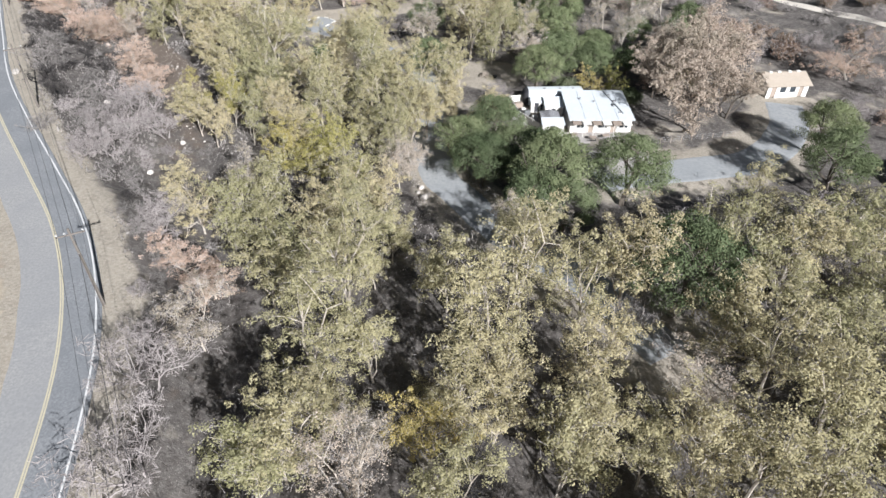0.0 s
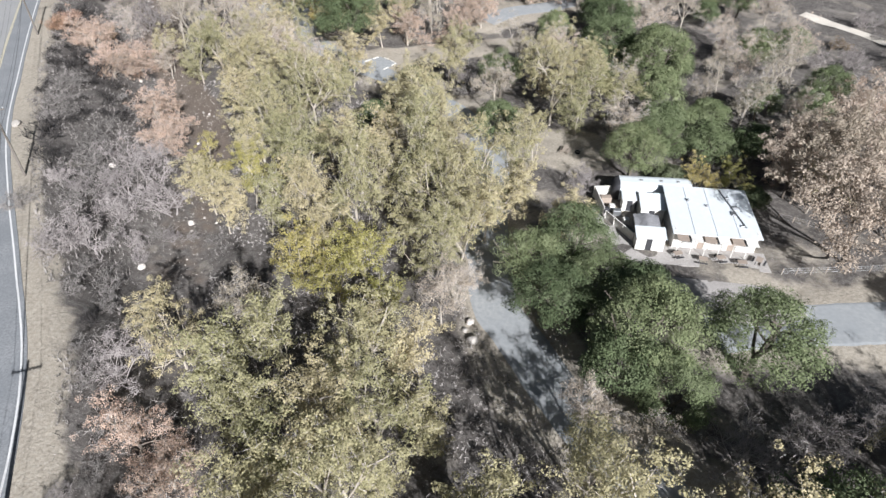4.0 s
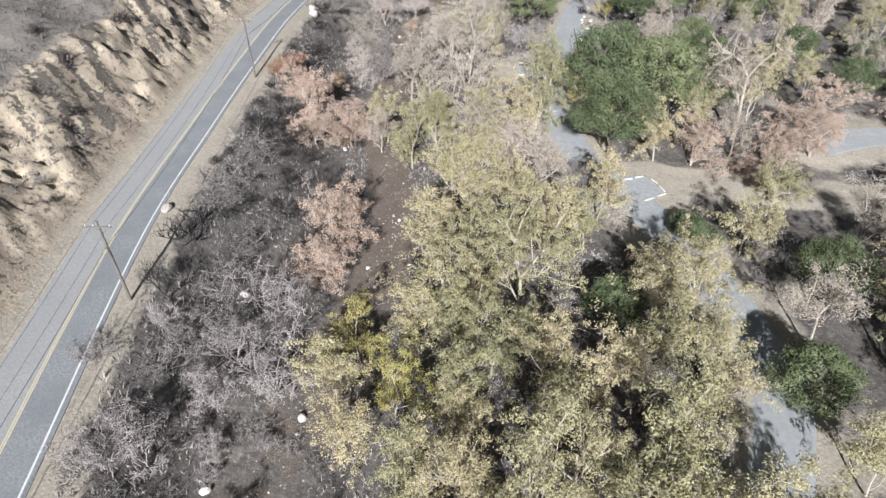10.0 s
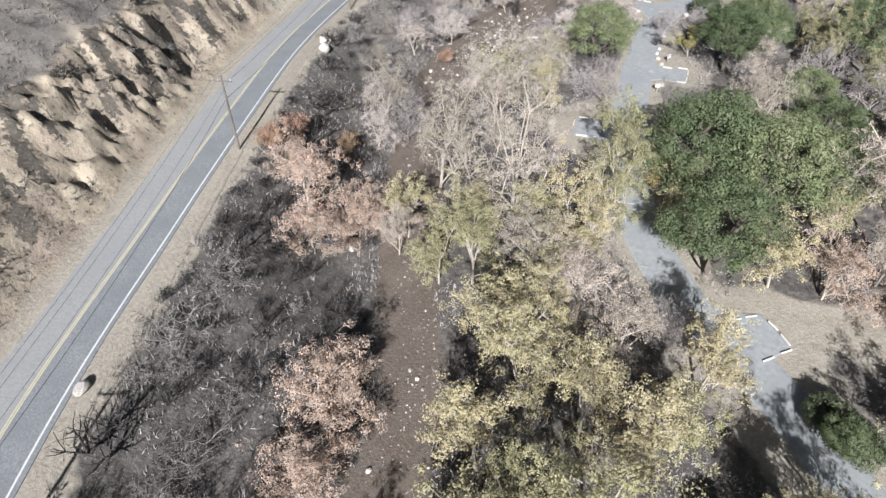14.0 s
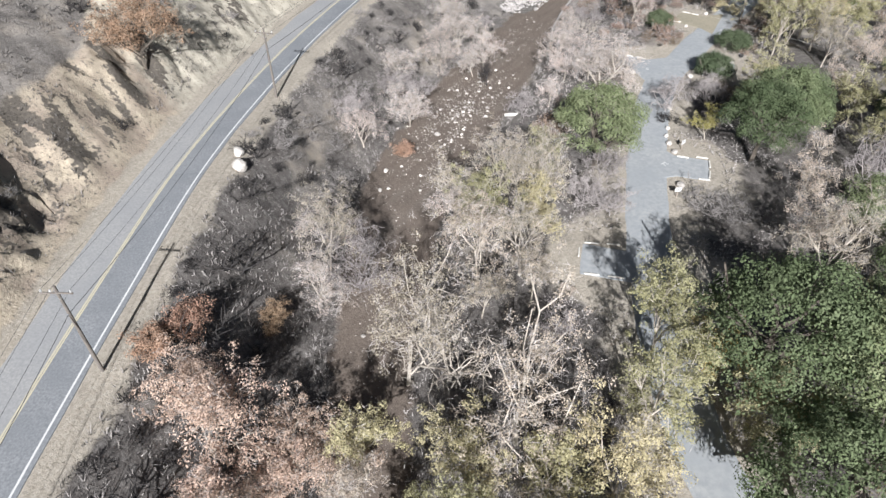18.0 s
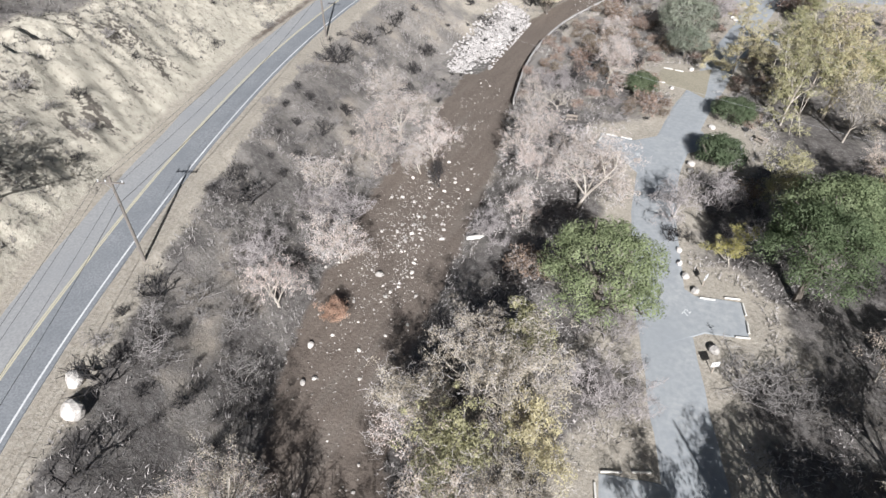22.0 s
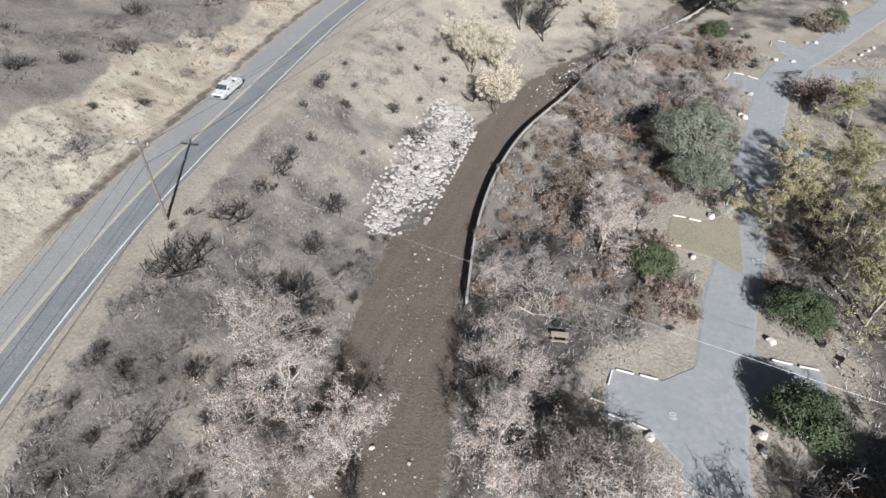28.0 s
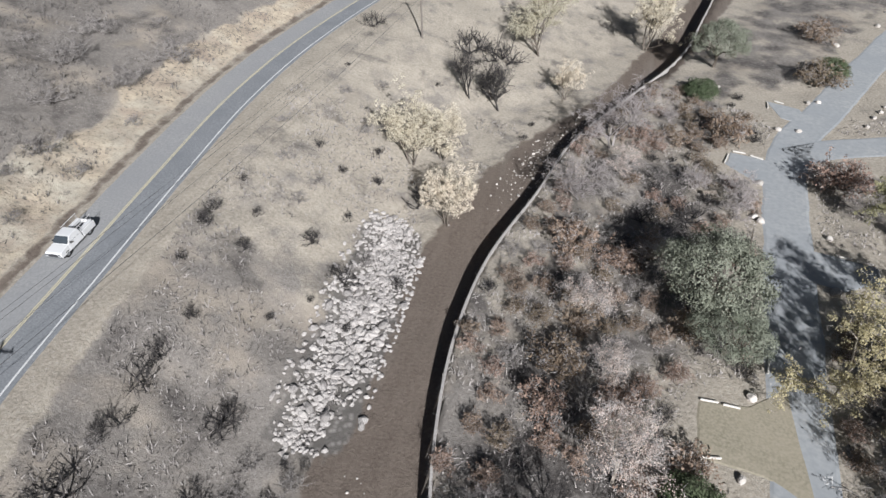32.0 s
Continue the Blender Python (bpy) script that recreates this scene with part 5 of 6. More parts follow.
def cabin():
    z = on_ground(68, 118)
    root = thing("cabin", "small cream cabin with a tan shingled gable roof", "cabin", pose(68.3, 118, z, 0, 0, 5))
    w, d, h = 4.2, 3.2, 2.5
    for q in ((-w, d - 0.15, w, d), (-w, -d + 0.15, -w + 0.15, d - 0.15), (w - 0.15, -d + 0.15, w, d - 0.15)):
        part("wall", (box(q[0], q[1], -0.3, q[2], q[3], h), WALL_WHITE), root)
    last = -w
    for a, b, lo in ((-3.4, -2.4, 0), (-1.6, -0.4, 0.9), (0.4, 1.6, 0.9), (2.3, 3.2, 0)):
        bm = box(last, -d, -0.3, a, -d + 0.15, h)
        box(a, -d, 2.05, b, -d + 0.15, h, bm)
        if lo:
            box(a, -d, -0.3, b, -d + 0.15, lo, bm)
        part("wall", (bm, WALL_WHITE), root)
        part("window" if lo else "door", (box(a + 0.04, -d + 0.06, lo, b - 0.04, -d + 0.1, 2.04), GLASS if lo else TAN_WOOD), root)
        last = b
    part("wall", (box(last, -d, -0.3, w, -d + 0.15, h), WALL_WHITE), root)
    for sy in (-1, 1):
        for k in range(10):
            a, b = k / 10, (k + 1) / 10
            bm = bmesh.new()
            y0, y1 = sy * (d + 0.6) * (1 - a), sy * (d + 0.6) * (1 - b)
            z0, z1 = h - 0.15 + 1.5 * a, h - 0.15 + 1.5 * b
            vs = [bm.verts.new(p) for p in ((-w - 0.4, y0, z0 + 0.06), (w + 0.4, y0, z0 + 0.06), (w + 0.4, y1, z1 + 0.03), (-w - 0.4, y1, z1 + 0.03), (-w - 0.4, y0, z0 - 0.02), (w + 0.4, y0, z0 - 0.02), (w + 0.4, y1, z1 - 0.05), (-w - 0.4, y1, z1 - 0.05))]
            for f in ((0, 1, 2, 3), (4, 7, 6, 5), (0, 4, 5, 1), (2, 6, 7, 3), (0, 3, 7, 4), (1, 5, 6, 2)):
                bm.faces.new([vs[i] for i in f])
            part("shingle_course", (bm, ROOF_TAN), root)
    for x in (-2.8, -1, 1.2, 3):
        part("ridge_cap", (box(x - 0.35, -0.3, h + 1.3, x + 0.35, 0.3, h + 1.55, bevel=0.05), WALL_WHITE), root)


cabin()


def white_shed():
    shed_box("outbuilding", "low white outbuilding with a pale roof", 73, 78, 82, 86, 2.6, 3.0, WALL_WHITE, ROOF_WHITE)


white_shed()


# ---- far dirt track ----
track = strip("dirt_track", curved([(70, 200), (83.7, 184), (94, 171.8), (106, 160), (118, 147), (140, 130)], 2), [-1.8, -0.6, 0.6, 1.8], surface("pale_track_dirt", (0.55, 0.5, 0.43), (0.45, 0.41, 0.35), (0.6, 0.56, 0.5)), 0.12)
tagged(track, "pale dirt track crossing the burnt slope", "track", kind="structure")
# ---- plants: where each kind stands (x, y, crown radius) ----
PLANTS = []


def grow(kind, spots):
    PLANTS.extend((kind, *s) for s in spots)


grow("C", [(-113.2, 300.6, 4.1), (-107.6, 354.2, 5.8), (-87.3, 366.4, 7.7)])
grow("K", [(-71.3, 105.6, 3.6), (-83.3, 129.7, 3.2), (-81.4, 134.2, 3.3), (-85.7, 135.2, 3.4), (-95.2, 149.6, 3.9), (-99.7, 159.3, 3.7), (-106.8, 168.2, 2.7), (-111.7, 175, 2.9), (-115.7, 185.3, 2.3), (-119.6, 202.6, 3.4), (-122.6, 204.7, 2.1), (-122.8, 224.4, 2.3), (-70.2, 226.8, 2.2), (-131.6, 240.2, 3.2), (-131.1, 243, 2.9), (-121.3, 245.8, 3.3), (-131.7, 251, 2.8), (-124.3, 254.1, 2.2), (-125.7, 261.9, 2.3), (-132.6, 262.9, 2.3), (-125.4, 263.7, 1.9), (-132.9, 266, 2), (-132.7, 271.2, 1.2), (-127, 275.8, 1), (-137.9, 284, 1.4), (-122.6, 285.4, 2.1), (-138.4, 286.1, 1.4), (-128.1, 288.8, 1.8)])
grow("K", [(-118.2, 304.1, 3.2), (-112.8, 337.3, 4), (-138.5, 344.8, 2.9), (-113.9, 346.8, 6.2), (-119.9, 347.1, 5.6)])
grow("O", [(27.7, 53.3, 8.2), (17.5, 70.9, 5.1), (12.9, 72.9, 4.6), (15.7, 76.7, 6.8), (27.3, 77.3, 7.3), (58.8, 79.4, 6.1), (6.1, 82.7, 5.8), (15.4, 83.4, 4.8), (11.1, 85.9, 5.6), (3.4, 88.5, 5.6), (64.2, 92.1, 5.6), (8.7, 92.6, 5.8), (18.9, 117.4, 5.7), (22.4, 121, 5.5), (-3.2, 127.3, 4.6), (21.6, 127.8, 8), (-24.6, 128.2, 3.9), (-3.8, 145.1, 5.2), (-21.2, 148.4, 2.5), (26.9, 150.5, 7.3), (18, 160.4, 7.4), (-39.5, 165.5, 8.2), (19.2, 174.8, 6.3), (-46, 177.5, 9.3), (-36.5, 178, 9), (-29.5, 187, 6.2), (-33.9, 196, 6.4), (-8.1, 205.9, 5.5)])
grow("O", [(-75.8, 208.3, 7.6), (-39.3, 209.3, 5.5), (-55.5, 221.2, 6.9), (-53.9, 228.7, 7.7), (-51.9, 234, 5.5), (-33.2, 234.6, 11)])
grow("G", [(-19.5, 149.5, 2.8), (-22.6, 151.1, 2.5), (-67.9, 247.1, 3.8), (-67.5, 261.6, 3.6), (-78.1, 343.6, 3.1), (-54.9, 355.6, 3.1)])
grow("D", [(-81.2, 260.3, 3), (-83.2, 268, 3), (-96.5, 271.8, 2.8), (-101.6, 272.6, 1.4), (-90.3, 274.6, 2.9), (-96.4, 277.5, 3.3), (-46.3, 294.7, 5.2), (-96.3, 297.8, 3.6), (-60.7, 318.9, 5.7), (-74.6, 330.1, 4), (-57.5, 352.2, 4.9), (-54.6, 373.9, 5.6)])
grow("B", [(-26.3, 29.1, 5.9), (-28.8, 38.8, 5.5), (23.8, 50.5, 5.1), (44.5, 56.5, 6.2), (51.1, 59.9, 6.8), (41.7, 63.2, 6.2), (48.1, 65.8, 7), (-37.7, 66.1, 4.5), (-53.5, 81.9, 3.9), (-52, 84.5, 3.7), (-53.9, 92.3, 3.5), (-52.5, 97.4, 4.4), (-56.1, 97.9, 5.1), (-58, 106.4, 5.6), (-10.6, 148.2, 3.4), (-37.9, 152, 3.3), (-40.4, 153.5, 3.1), (-91.1, 169.2, 6.5), (-67.1, 174.5, 3.3), (-73.6, 198.1, 3.8), (-69.7, 198.3, 4.4), (-113.8, 198.5, 3.6), (-114.7, 210.1, 3.9), (-111.7, 212.4, 4.9), (-29.6, 217.7, 7.4), (-40, 221.9, 6.4), (-71, 230.3, 4), (-66.4, 235.4, 3.9)])
grow("B", [(-58, 235.5, 4.7), (-96.6, 258, 4), (-96, 308, 4.8), (-80.7, 313.4, 2.6), (-92.1, 322.9, 7.3)])
grow("P", [(-29, 57, 4.3), (-33, 59.6, 4.4), (-58.4, 116.4, 4.8), (-61.8, 120.8, 6.2), (43, 123, 6), (85.2, 123.3, 7.2), (-65, 125.5, 4.6), (48, 129, 5), (-81, 138.3, 4.4), (-82.5, 138.6, 4.8), (59, 139.4, 6), (-85.8, 142.6, 6.2), (66, 143, 5), (-80.2, 145.6, 4.8), (-90.5, 146.8, 4.4), (-82.1, 147.7, 4.8), (-77.5, 150, 3.6), (-26.6, 168.9, 5.8), (-16.1, 170.9, 4.6), (-13.8, 176, 6.7), (-10.5, 181.7, 6.5), (-12, 191.4, 6.2), (4, 201.6, 6), (11, 206, 5)])
grow("V", [(-93.7, 165.1, 4.3), (-98.7, 172, 4.7), (-85.5, 184.2, 4), (-88, 190.3, 3), (-109.6, 194.8, 4.3), (-108, 205.5, 3.9), (-115.6, 213.6, 4.4), (-89.4, 222, 2.8), (-114.7, 226.4, 3.3), (-84.7, 227.3, 7.9), (-108.3, 228.1, 3.1), (-117.6, 230.3, 3.9), (-108, 231.7, 4.3), (-90.9, 231.8, 3.5), (-87.3, 234.7, 3.6), (-82.7, 235.2, 4.1), (-116.1, 235.5, 5.2), (-94.1, 235.7, 4.3), (-120.3, 238.5, 5.4), (-93.1, 242.7, 2.8), (-96.9, 244.3, 3.4), (-93.9, 263.1, 3.4), (-89.6, 266.2, 5.1), (-93.7, 285, 3.1)])
grow("A", [(45.2, 99.6, 8.4), (53.5, 106, 5.2), (43.5, 108.5, 6.5), (49, 112, 7.2), (42, 115, 5.5), (46, 119, 6.5), (56.7, 120.9, 8.4)])
grow("S", [(-16.4, 27.9, 4.1), (33.2, 28.4, 5.1), (21.9, 28.9, 4.9), (27.4, 29.1, 5.6), (10.4, 29.7, 4.2), (18, 30.5, 3.7), (-14.8, 31.2, 4.8), (35.1, 33.8, 6.2), (13.8, 34, 4.7), (5, 35.5, 4.5), (-11.7, 36, 4.8), (1.4, 37.5, 4.9), (32.6, 39.4, 6.4), (14.4, 40.5, 4.8), (-13.3, 41.8, 6.6), (-7.5, 42.9, 4), (4.9, 44.1, 5.9), (30.5, 45.4, 4.4), (-10.6, 50.7, 6.3), (16.2, 51.5, 4.7), (9.1, 52.7, 6.8), (-20.5, 53.6, 4.1), (0.4, 54.1, 4.2), (-12.4, 57.9, 4.4), (-8.6, 57.9, 3.1), (-17.6, 58.5, 4.2), (-6.8, 63.1, 3.3), (-23.3, 63.6, 4)])
grow("S", [(-16.1, 63.8, 4.8), (-10.8, 64.2, 4.8), (-28.8, 65.9, 4.4), (-14.2, 69.3, 4.8), (-7.8, 70.7, 3.9), (-34.8, 71.3, 4.5), (-22.8, 72.3, 4.3), (-13.8, 74.6, 2.8), (-8.7, 87.8, 4.7), (-24.3, 91.4, 3.9), (-5.8, 93.8, 4.7), (-13.7, 94.2, 3.5), (-39.6, 95.6, 3.4), (-26.7, 97.7, 4.5), (-2.9, 98, 4.2), (-21.2, 98.1, 5.5), (-43.8, 100.3, 4), (-8.8, 100.4, 5.4), (-29.9, 103.2, 3.4), (-18.9, 103.7, 4.7), (2.6, 103.8, 3.7), (-5.3, 105.6, 5.5), (-0.6, 105.9, 4.6), (-13.2, 106, 5.8), (-31.1, 107.1, 4.2), (-42.6, 110.3, 3.7), (-24.7, 111.2, 3.3), (-32.5, 112.7, 4.8)])
grow("S", [(-27.2, 114, 3.5), (-38.1, 114.7, 3.8), (-41.7, 115.3, 5.5), (-21.6, 116.1, 4), (-30.6, 117.7, 3), (-38.6, 118.5, 3.3), (-10.3, 119.8, 3.5), (-34.2, 122.2, 7), (-16.8, 122.9, 4.1), (-12.9, 122.9, 4.9), (-47.5, 126.2, 4.4), (-18.6, 127.8, 5), (10.7, 131, 4.7), (6.1, 134.1, 6.6), (-48.1, 134.4, 5.5), (-37.1, 134.5, 4.4), (-16.4, 134.6, 4.9), (-22.1, 134.7, 3.7), (-41.6, 134.9, 4.9), (-53.5, 137.7, 4), (-32.8, 139.1, 3.6), (-51, 140.7, 4.8), (-66.1, 145, 4.5), (-62.4, 147.1, 5), (-75, 149.8, 3.5), (-65, 152.5, 4.5), (-51.7, 152.7, 4.1), (-58, 155.6, 3.9)])
grow("S", [(-54.1, 157.2, 5.1), (-54.5, 168.2, 5.1), (-47.3, 172.1, 3.6), (-56.7, 176.1, 5.3), (-75.9, 186.4, 3.7), (-79.5, 197.1, 3.4), (-63.6, 270.2, 5.3), (-56.7, 273.6, 6.5), (-69.4, 279.5, 5)])
grow("N", [(63.1, 75.3, 6.1), (-64.6, 89, 2.8), (-59.1, 91.8, 3.4), (-65.9, 99.8, 3.3), (-64.3, 103.5, 3.9), (-67.5, 110.8, 3.6), (-77.5, 117.2, 4), (-79.9, 124.4, 4.2), (88.2, 143.6, 6.5), (-11.1, 146.2, 2.6), (-73.5, 164.7, 3.4), (-111.9, 179.6, 2.8), (-106.8, 184.4, 3.5), (-114, 187.4, 3), (-111.1, 188.8, 3), (-116.7, 201.9, 3.4), (-53.5, 207, 4.4), (-57.7, 207.6, 5.6), (-0.3, 224.3, 9.2), (-149, 245.4, 1.9), (-153.8, 250.5, 3.3), (-100.8, 277.9, 1.8), (-89.4, 280.6, 2.5), (-162, 287.8, 3.3), (-167.5, 296, 3.6), (-164.1, 306.5, 3.8), (-172.6, 306.6, 4), (-174.3, 315, 3.7)])
grow("N", [(-162.4, 315.8, 4.1)])
grow("T", [(-7.6, 27.7, 4.8), (-7.2, 34.1, 3.6), (23.9, 36.1, 4.5), (-27.1, 47.1, 4), (13.8, 64.6, 3), (9.1, 66.8, 3.1), (-27.2, 74.8, 3.9), (-6.8, 81.2, 3.3), (-5.6, 84.9, 3.1), (-17.3, 116.9, 3.3), (-73.6, 146.2, 3.1), (-48.5, 147.7, 5.2), (-56.1, 149.9, 5.4), (-64.5, 160.2, 8.1), (-77.7, 160.7, 6.4), (-95.7, 169.7, 4.7), (-75.3, 172.6, 3.2), (-77.9, 175.9, 5.2), (-71.5, 177.8, 3.3), (-74.7, 181, 4.5), (-23, 181.1, 8.2), (-82.4, 181.2, 3.7), (-86.6, 187.4, 4.6), (-80.8, 189.8, 5), (-77.2, 193.6, 4.4), (-43.1, 196.8, 5), (-45.9, 200.1, 4.2)])
grow("Y", [(-1, 34.2, 4), (-19.6, 82.3, 4.2), (-14.5, 82.7, 2.9), (-25.8, 85.6, 4.1), (-17.4, 85.9, 4.4), (-38.3, 102.8, 3.8), (-45.5, 106.3, 3.5), (-51.3, 177, 3.6), (-63.2, 224.3, 2.7)])
grow("R", [(-95.1, 146.3, 2.4), (-95.8, 149.9, 2.7), (-93.8, 158.3, 1.8), (-102.6, 197, 1.9)])
grow("X", [(2.8, 29.5, 3.4)])
grow("Q", [(-79, 283.6, 4.6), (-80.6, 289.5, 6.6)])

# ---- plants ----
def skeleton(rng, height, spread, forks, trunk_share=0.3, lean=0.15, stems=1, droop=0.0, r0=0.28, low=0.75):
    """Trunk, limbs and twigs: paths by level, and the tips that carry leaves."""
    levels = [[] for _ in range(len(forks) + 1)]
    tips = []

    def shoot(p, d, length, r, level):
        n = 4 if level < 1 else 3 if level < 2 else 2
        pts, q, dd = [p], p, d
        for k in range(n):
            dd = dd + rng.normal(0, 0.16 + 0.05 * level, 3)
            dd[2] -= droop * level * 0.1
            dd /= np.linalg.norm(dd)
            q = q + dd * length / n
            pts.append(q)
        levels[level].append((pts, np.linspace(r, r * 0.55, n + 1)))
        if level == len(forks):
            tips.extend([pts[-1], pts[-2]])
            return
        for k in range(forks[level]):
            t = rng.uniform(0.45, 1.0) if level else rng.uniform(low, 1.0)
            at = pts[min(n, max(1, round(t * n)))]
            a = 2 * math.pi * (k + rng.uniform(0, 0.8)) / forks[level]
            out = np.array([math.cos(a), math.sin(a), 0])
            nd = dd * 0.5 + out * (spread if level == 0 else 0.75) + np.array([0, 0, 0.45 - 0.08 * level])
            nd /= np.linalg.norm(nd)
            shoot(at, nd, length * rng.uniform(0.55, 0.85) if level else height * (1 - trunk_share) * rng.uniform(0.5, 0.72), r * rng.uniform(0.45, 0.62), level + 1)
    for k in range(stems):
        a = rng.uniform(0, 6.28)
        st = 0.0 if stems == 1 else 0.25
        d = np.array([math.cos(a) * (lean + st), math.sin(a) * (lean + st), 1.0])
        shoot(np.array([math.cos(a) * st, math.sin(a) * st, -0.3]), d / np.linalg.norm(d), height * trunk_share, r0, 0)
    return levels, np.array(tips)


def blades(rng, pts, length, width, per, up=0.3):
    """Slender twigs, each one thin tapering blade, round anchor points."""
    c = np.repeat(pts, per, 0) + rng.normal(0, length * 0.25, (len(pts) * per, 3))
    n = len(c)
    d = rng.normal(0, 1, (n, 3))
    d[:, 2] = d[:, 2] * 0.7 + up
    d /= np.linalg.norm(d, axis=1)[:, None]
    u = np.cross(d, rng.normal(0, 1, (n, 3)))
    u /= np.linalg.norm(u, axis=1)[:, None] + 1e-9
    s = length * rng.uniform(0.5, 1.5, (n, 1))
    v = np.stack([c - d * s * 0.5 - u * width, c - d * s * 0.5 + u * width, c + d * s * 0.5], 1).reshape(-1, 3)
    return v, np.arange(n * 3).reshape(n, 3)


def leaf_cards(rng, pts, size, spread_xy, per, flat=0.35):
    """Three-cornered leaf sprays scattered round anchor points."""
    hub = pts + rng.normal(0, spread_xy * 0.35, pts.shape)
    d = rng.normal(0, 1, (len(pts) * per, 3))
    d[:, 2] += 0.25
    d /= np.linalg.norm(d, axis=1)[:, None]
    reach = np.repeat(spread_xy * rng.uniform(0.8, 1.7, (len(pts), 1)), per, 0) * rng.uniform(0.55, 1.1, (len(pts) * per, 1))
    c = np.repeat(hub, per, 0) + d * reach * np.array([1, 1, 0.75])
    n = len(c)
    nrm = d + rng.normal(0, 0.5, (n, 3))
    nrm[:, 2] += flat
    nrm /= np.linalg.norm(nrm, axis=1)[:, None]
    u = np.cross(nrm, rng.normal(0, 1, (n, 3)))
    u /= np.linalg.norm(u, axis=1)[:, None] + 1e-9
    w = np.cross(nrm, u)
    s = size * rng.uniform(0.6, 1.4, (n, 1))
    v = np.stack([c - u * s + w * s * 0.3, c + u * s * 0.9 + w * s * 0.5, c - w * s], 1).reshape(-1, 3)
    return v, np.arange(n * 3).reshape(n, 3)


def lobed(rng, radius, height, base, lobes, per, size):
    """Anchor points of a dense rounded crown made of many uneven lobes."""
    P, N = [], []
    for k in range(lobes):
        a, h = rng.uniform(0, 6.283), rng.uniform(-0.35, 1)
        rr = math.sqrt(max(0, 1 - max(h, 0) ** 2)) * rng.uniform(0.6, 1.04)
        c = np.array([math.cos(a) * rr * radius * 0.82, math.sin(a) * rr * radius * 0.82, base + (height - base) * (0.42 + 0.45 * h * rng.uniform(0.75, 1))])
        lr = (0.5 + 0.06 * radius) * rng.uniform(0.75, 1.7)
        d = rng.normal(0, 1, (per, 3))
        d[:, 2] += 0.35
        d /= np.linalg.norm(d, axis=1)[:, None]
        P.append(c + d * lr * rng.uniform(0.8, 1.08, (per, 1)) * np.array([1, 1, 0.8]))
        N.append(d)
    return np.concatenate(P), np.concatenate(N)


def leaf_shell(rng, P, N, size):
    n = len(P)
    nrm = N + rng.normal(0, 0.27, (n, 3))
    nrm /= np.linalg.norm(nrm, axis=1)[:, None]
    u = np.cross(nrm, rng.normal(0, 1, (n, 3)))
    u /= np.linalg.norm(u, axis=1)[:, None] + 1e-9
    w = np.cross(nrm, u)
    s = size * rng.uniform(0.6, 1.4, (n, 1))
    v = np.stack([P - u * s + w * s * 0.3, P + u * s * 0.9 + w * s * 0.5, P - w * s], 1).reshape(-1, 3)
    return v, np.arange(n * 3).reshape(n, 3)


def centred(levels, tips, radius, height):
    """Scale a skeleton so that its crown has the wanted reach."""
    r = np.percentile(np.hypot(tips[:, 0], tips[:, 1]), 90)
    h = np.percentile(tips[:, 2], 97)
    k = np.array([radius / r * 0.92, radius / r * 0.92, height / h])
    return [[(np.asarray(p) * k, q) for p, q in lv] for lv in levels], tips * k


KINDS = {
    # name, label, category, height per radius, nominal radii
    "S": ("sycamore_tree", "sycamore with thin olive-yellow autumn leaves and white limbs", "tree", 2.6),
    "Y": ("sycamore_tree", "sycamore with bright yellow-green leaves on the valley floor", "tree", 2.4),
    "T": ("sycamore_tree", "half-bare sycamore with pale tan leaves and white limbs", "tree", 2.6),
    "V": ("scorched_tree", "half-bare scorched tree with sparse pale pinkish leaves and grey limbs", "tree", 1.7),
    "A": ("dry_tree", "large dry tree with a dense dull brown crown", "tree", 1.9),
    "P": ("scorched_tree", "fire-scorched tree with dry pinkish-brown leaves", "tree", 1.3),
    "O": ("oak_tree", "dense dark green live oak with a rounded crown", "tree", 1.9),
    "Q": ("oak_tree", "dense live oak with ash-dusted grey-green leaves", "tree", 1.6),
    "B": ("bare_tree", "leafless grey tree with many fine twigs", "tree", 1.35),
    "K": ("burnt_shrub", "burnt black leafless shrub on ashy ground", "shrub", 0.95),
    "G": ("green_shrub", "rounded green shrub beside the campsites", "shrub", 1.1),
    "D": ("dry_shrub", "dry brown shrub with withered leaves", "shrub", 0.9),
    "R": ("scorched_tree", "small tree with rusty orange dead leaves", "tree", 1.5),
    "C": ("dry_tree", "dark-stemmed tree with cream-coloured dry leaves", "tree", 2.1),
    "X": ("burnt_tree", "tall burnt black tree with bare upright branches", "tree", 2.5),
    "W": ("white_sycamore", "leaning leafless sycamore with bare white limbs", "tree", 1.3),
    "N": ("brush", "low grey thicket of burnt leafless brush", "shrub", 0.55),
}
SIZES = {"V": (3.4, 5.4), "A": (5.4,), "S": (3.6, 5.4, 7.2), "Y": (4.5,), "T": (3.6, 5.6, 7.6), "P": (3.4, 5.4, 7.4), "O": (3.6, 6.5), "Q": (6,), "B": (3.2, 5), "K": (1.6, 3.2), "G": (3,), "D": (2.8,), "R": (2.4, 5.2), "C": (4.5,), "N": (3.2,), "X": (3,), "W": (5,)}


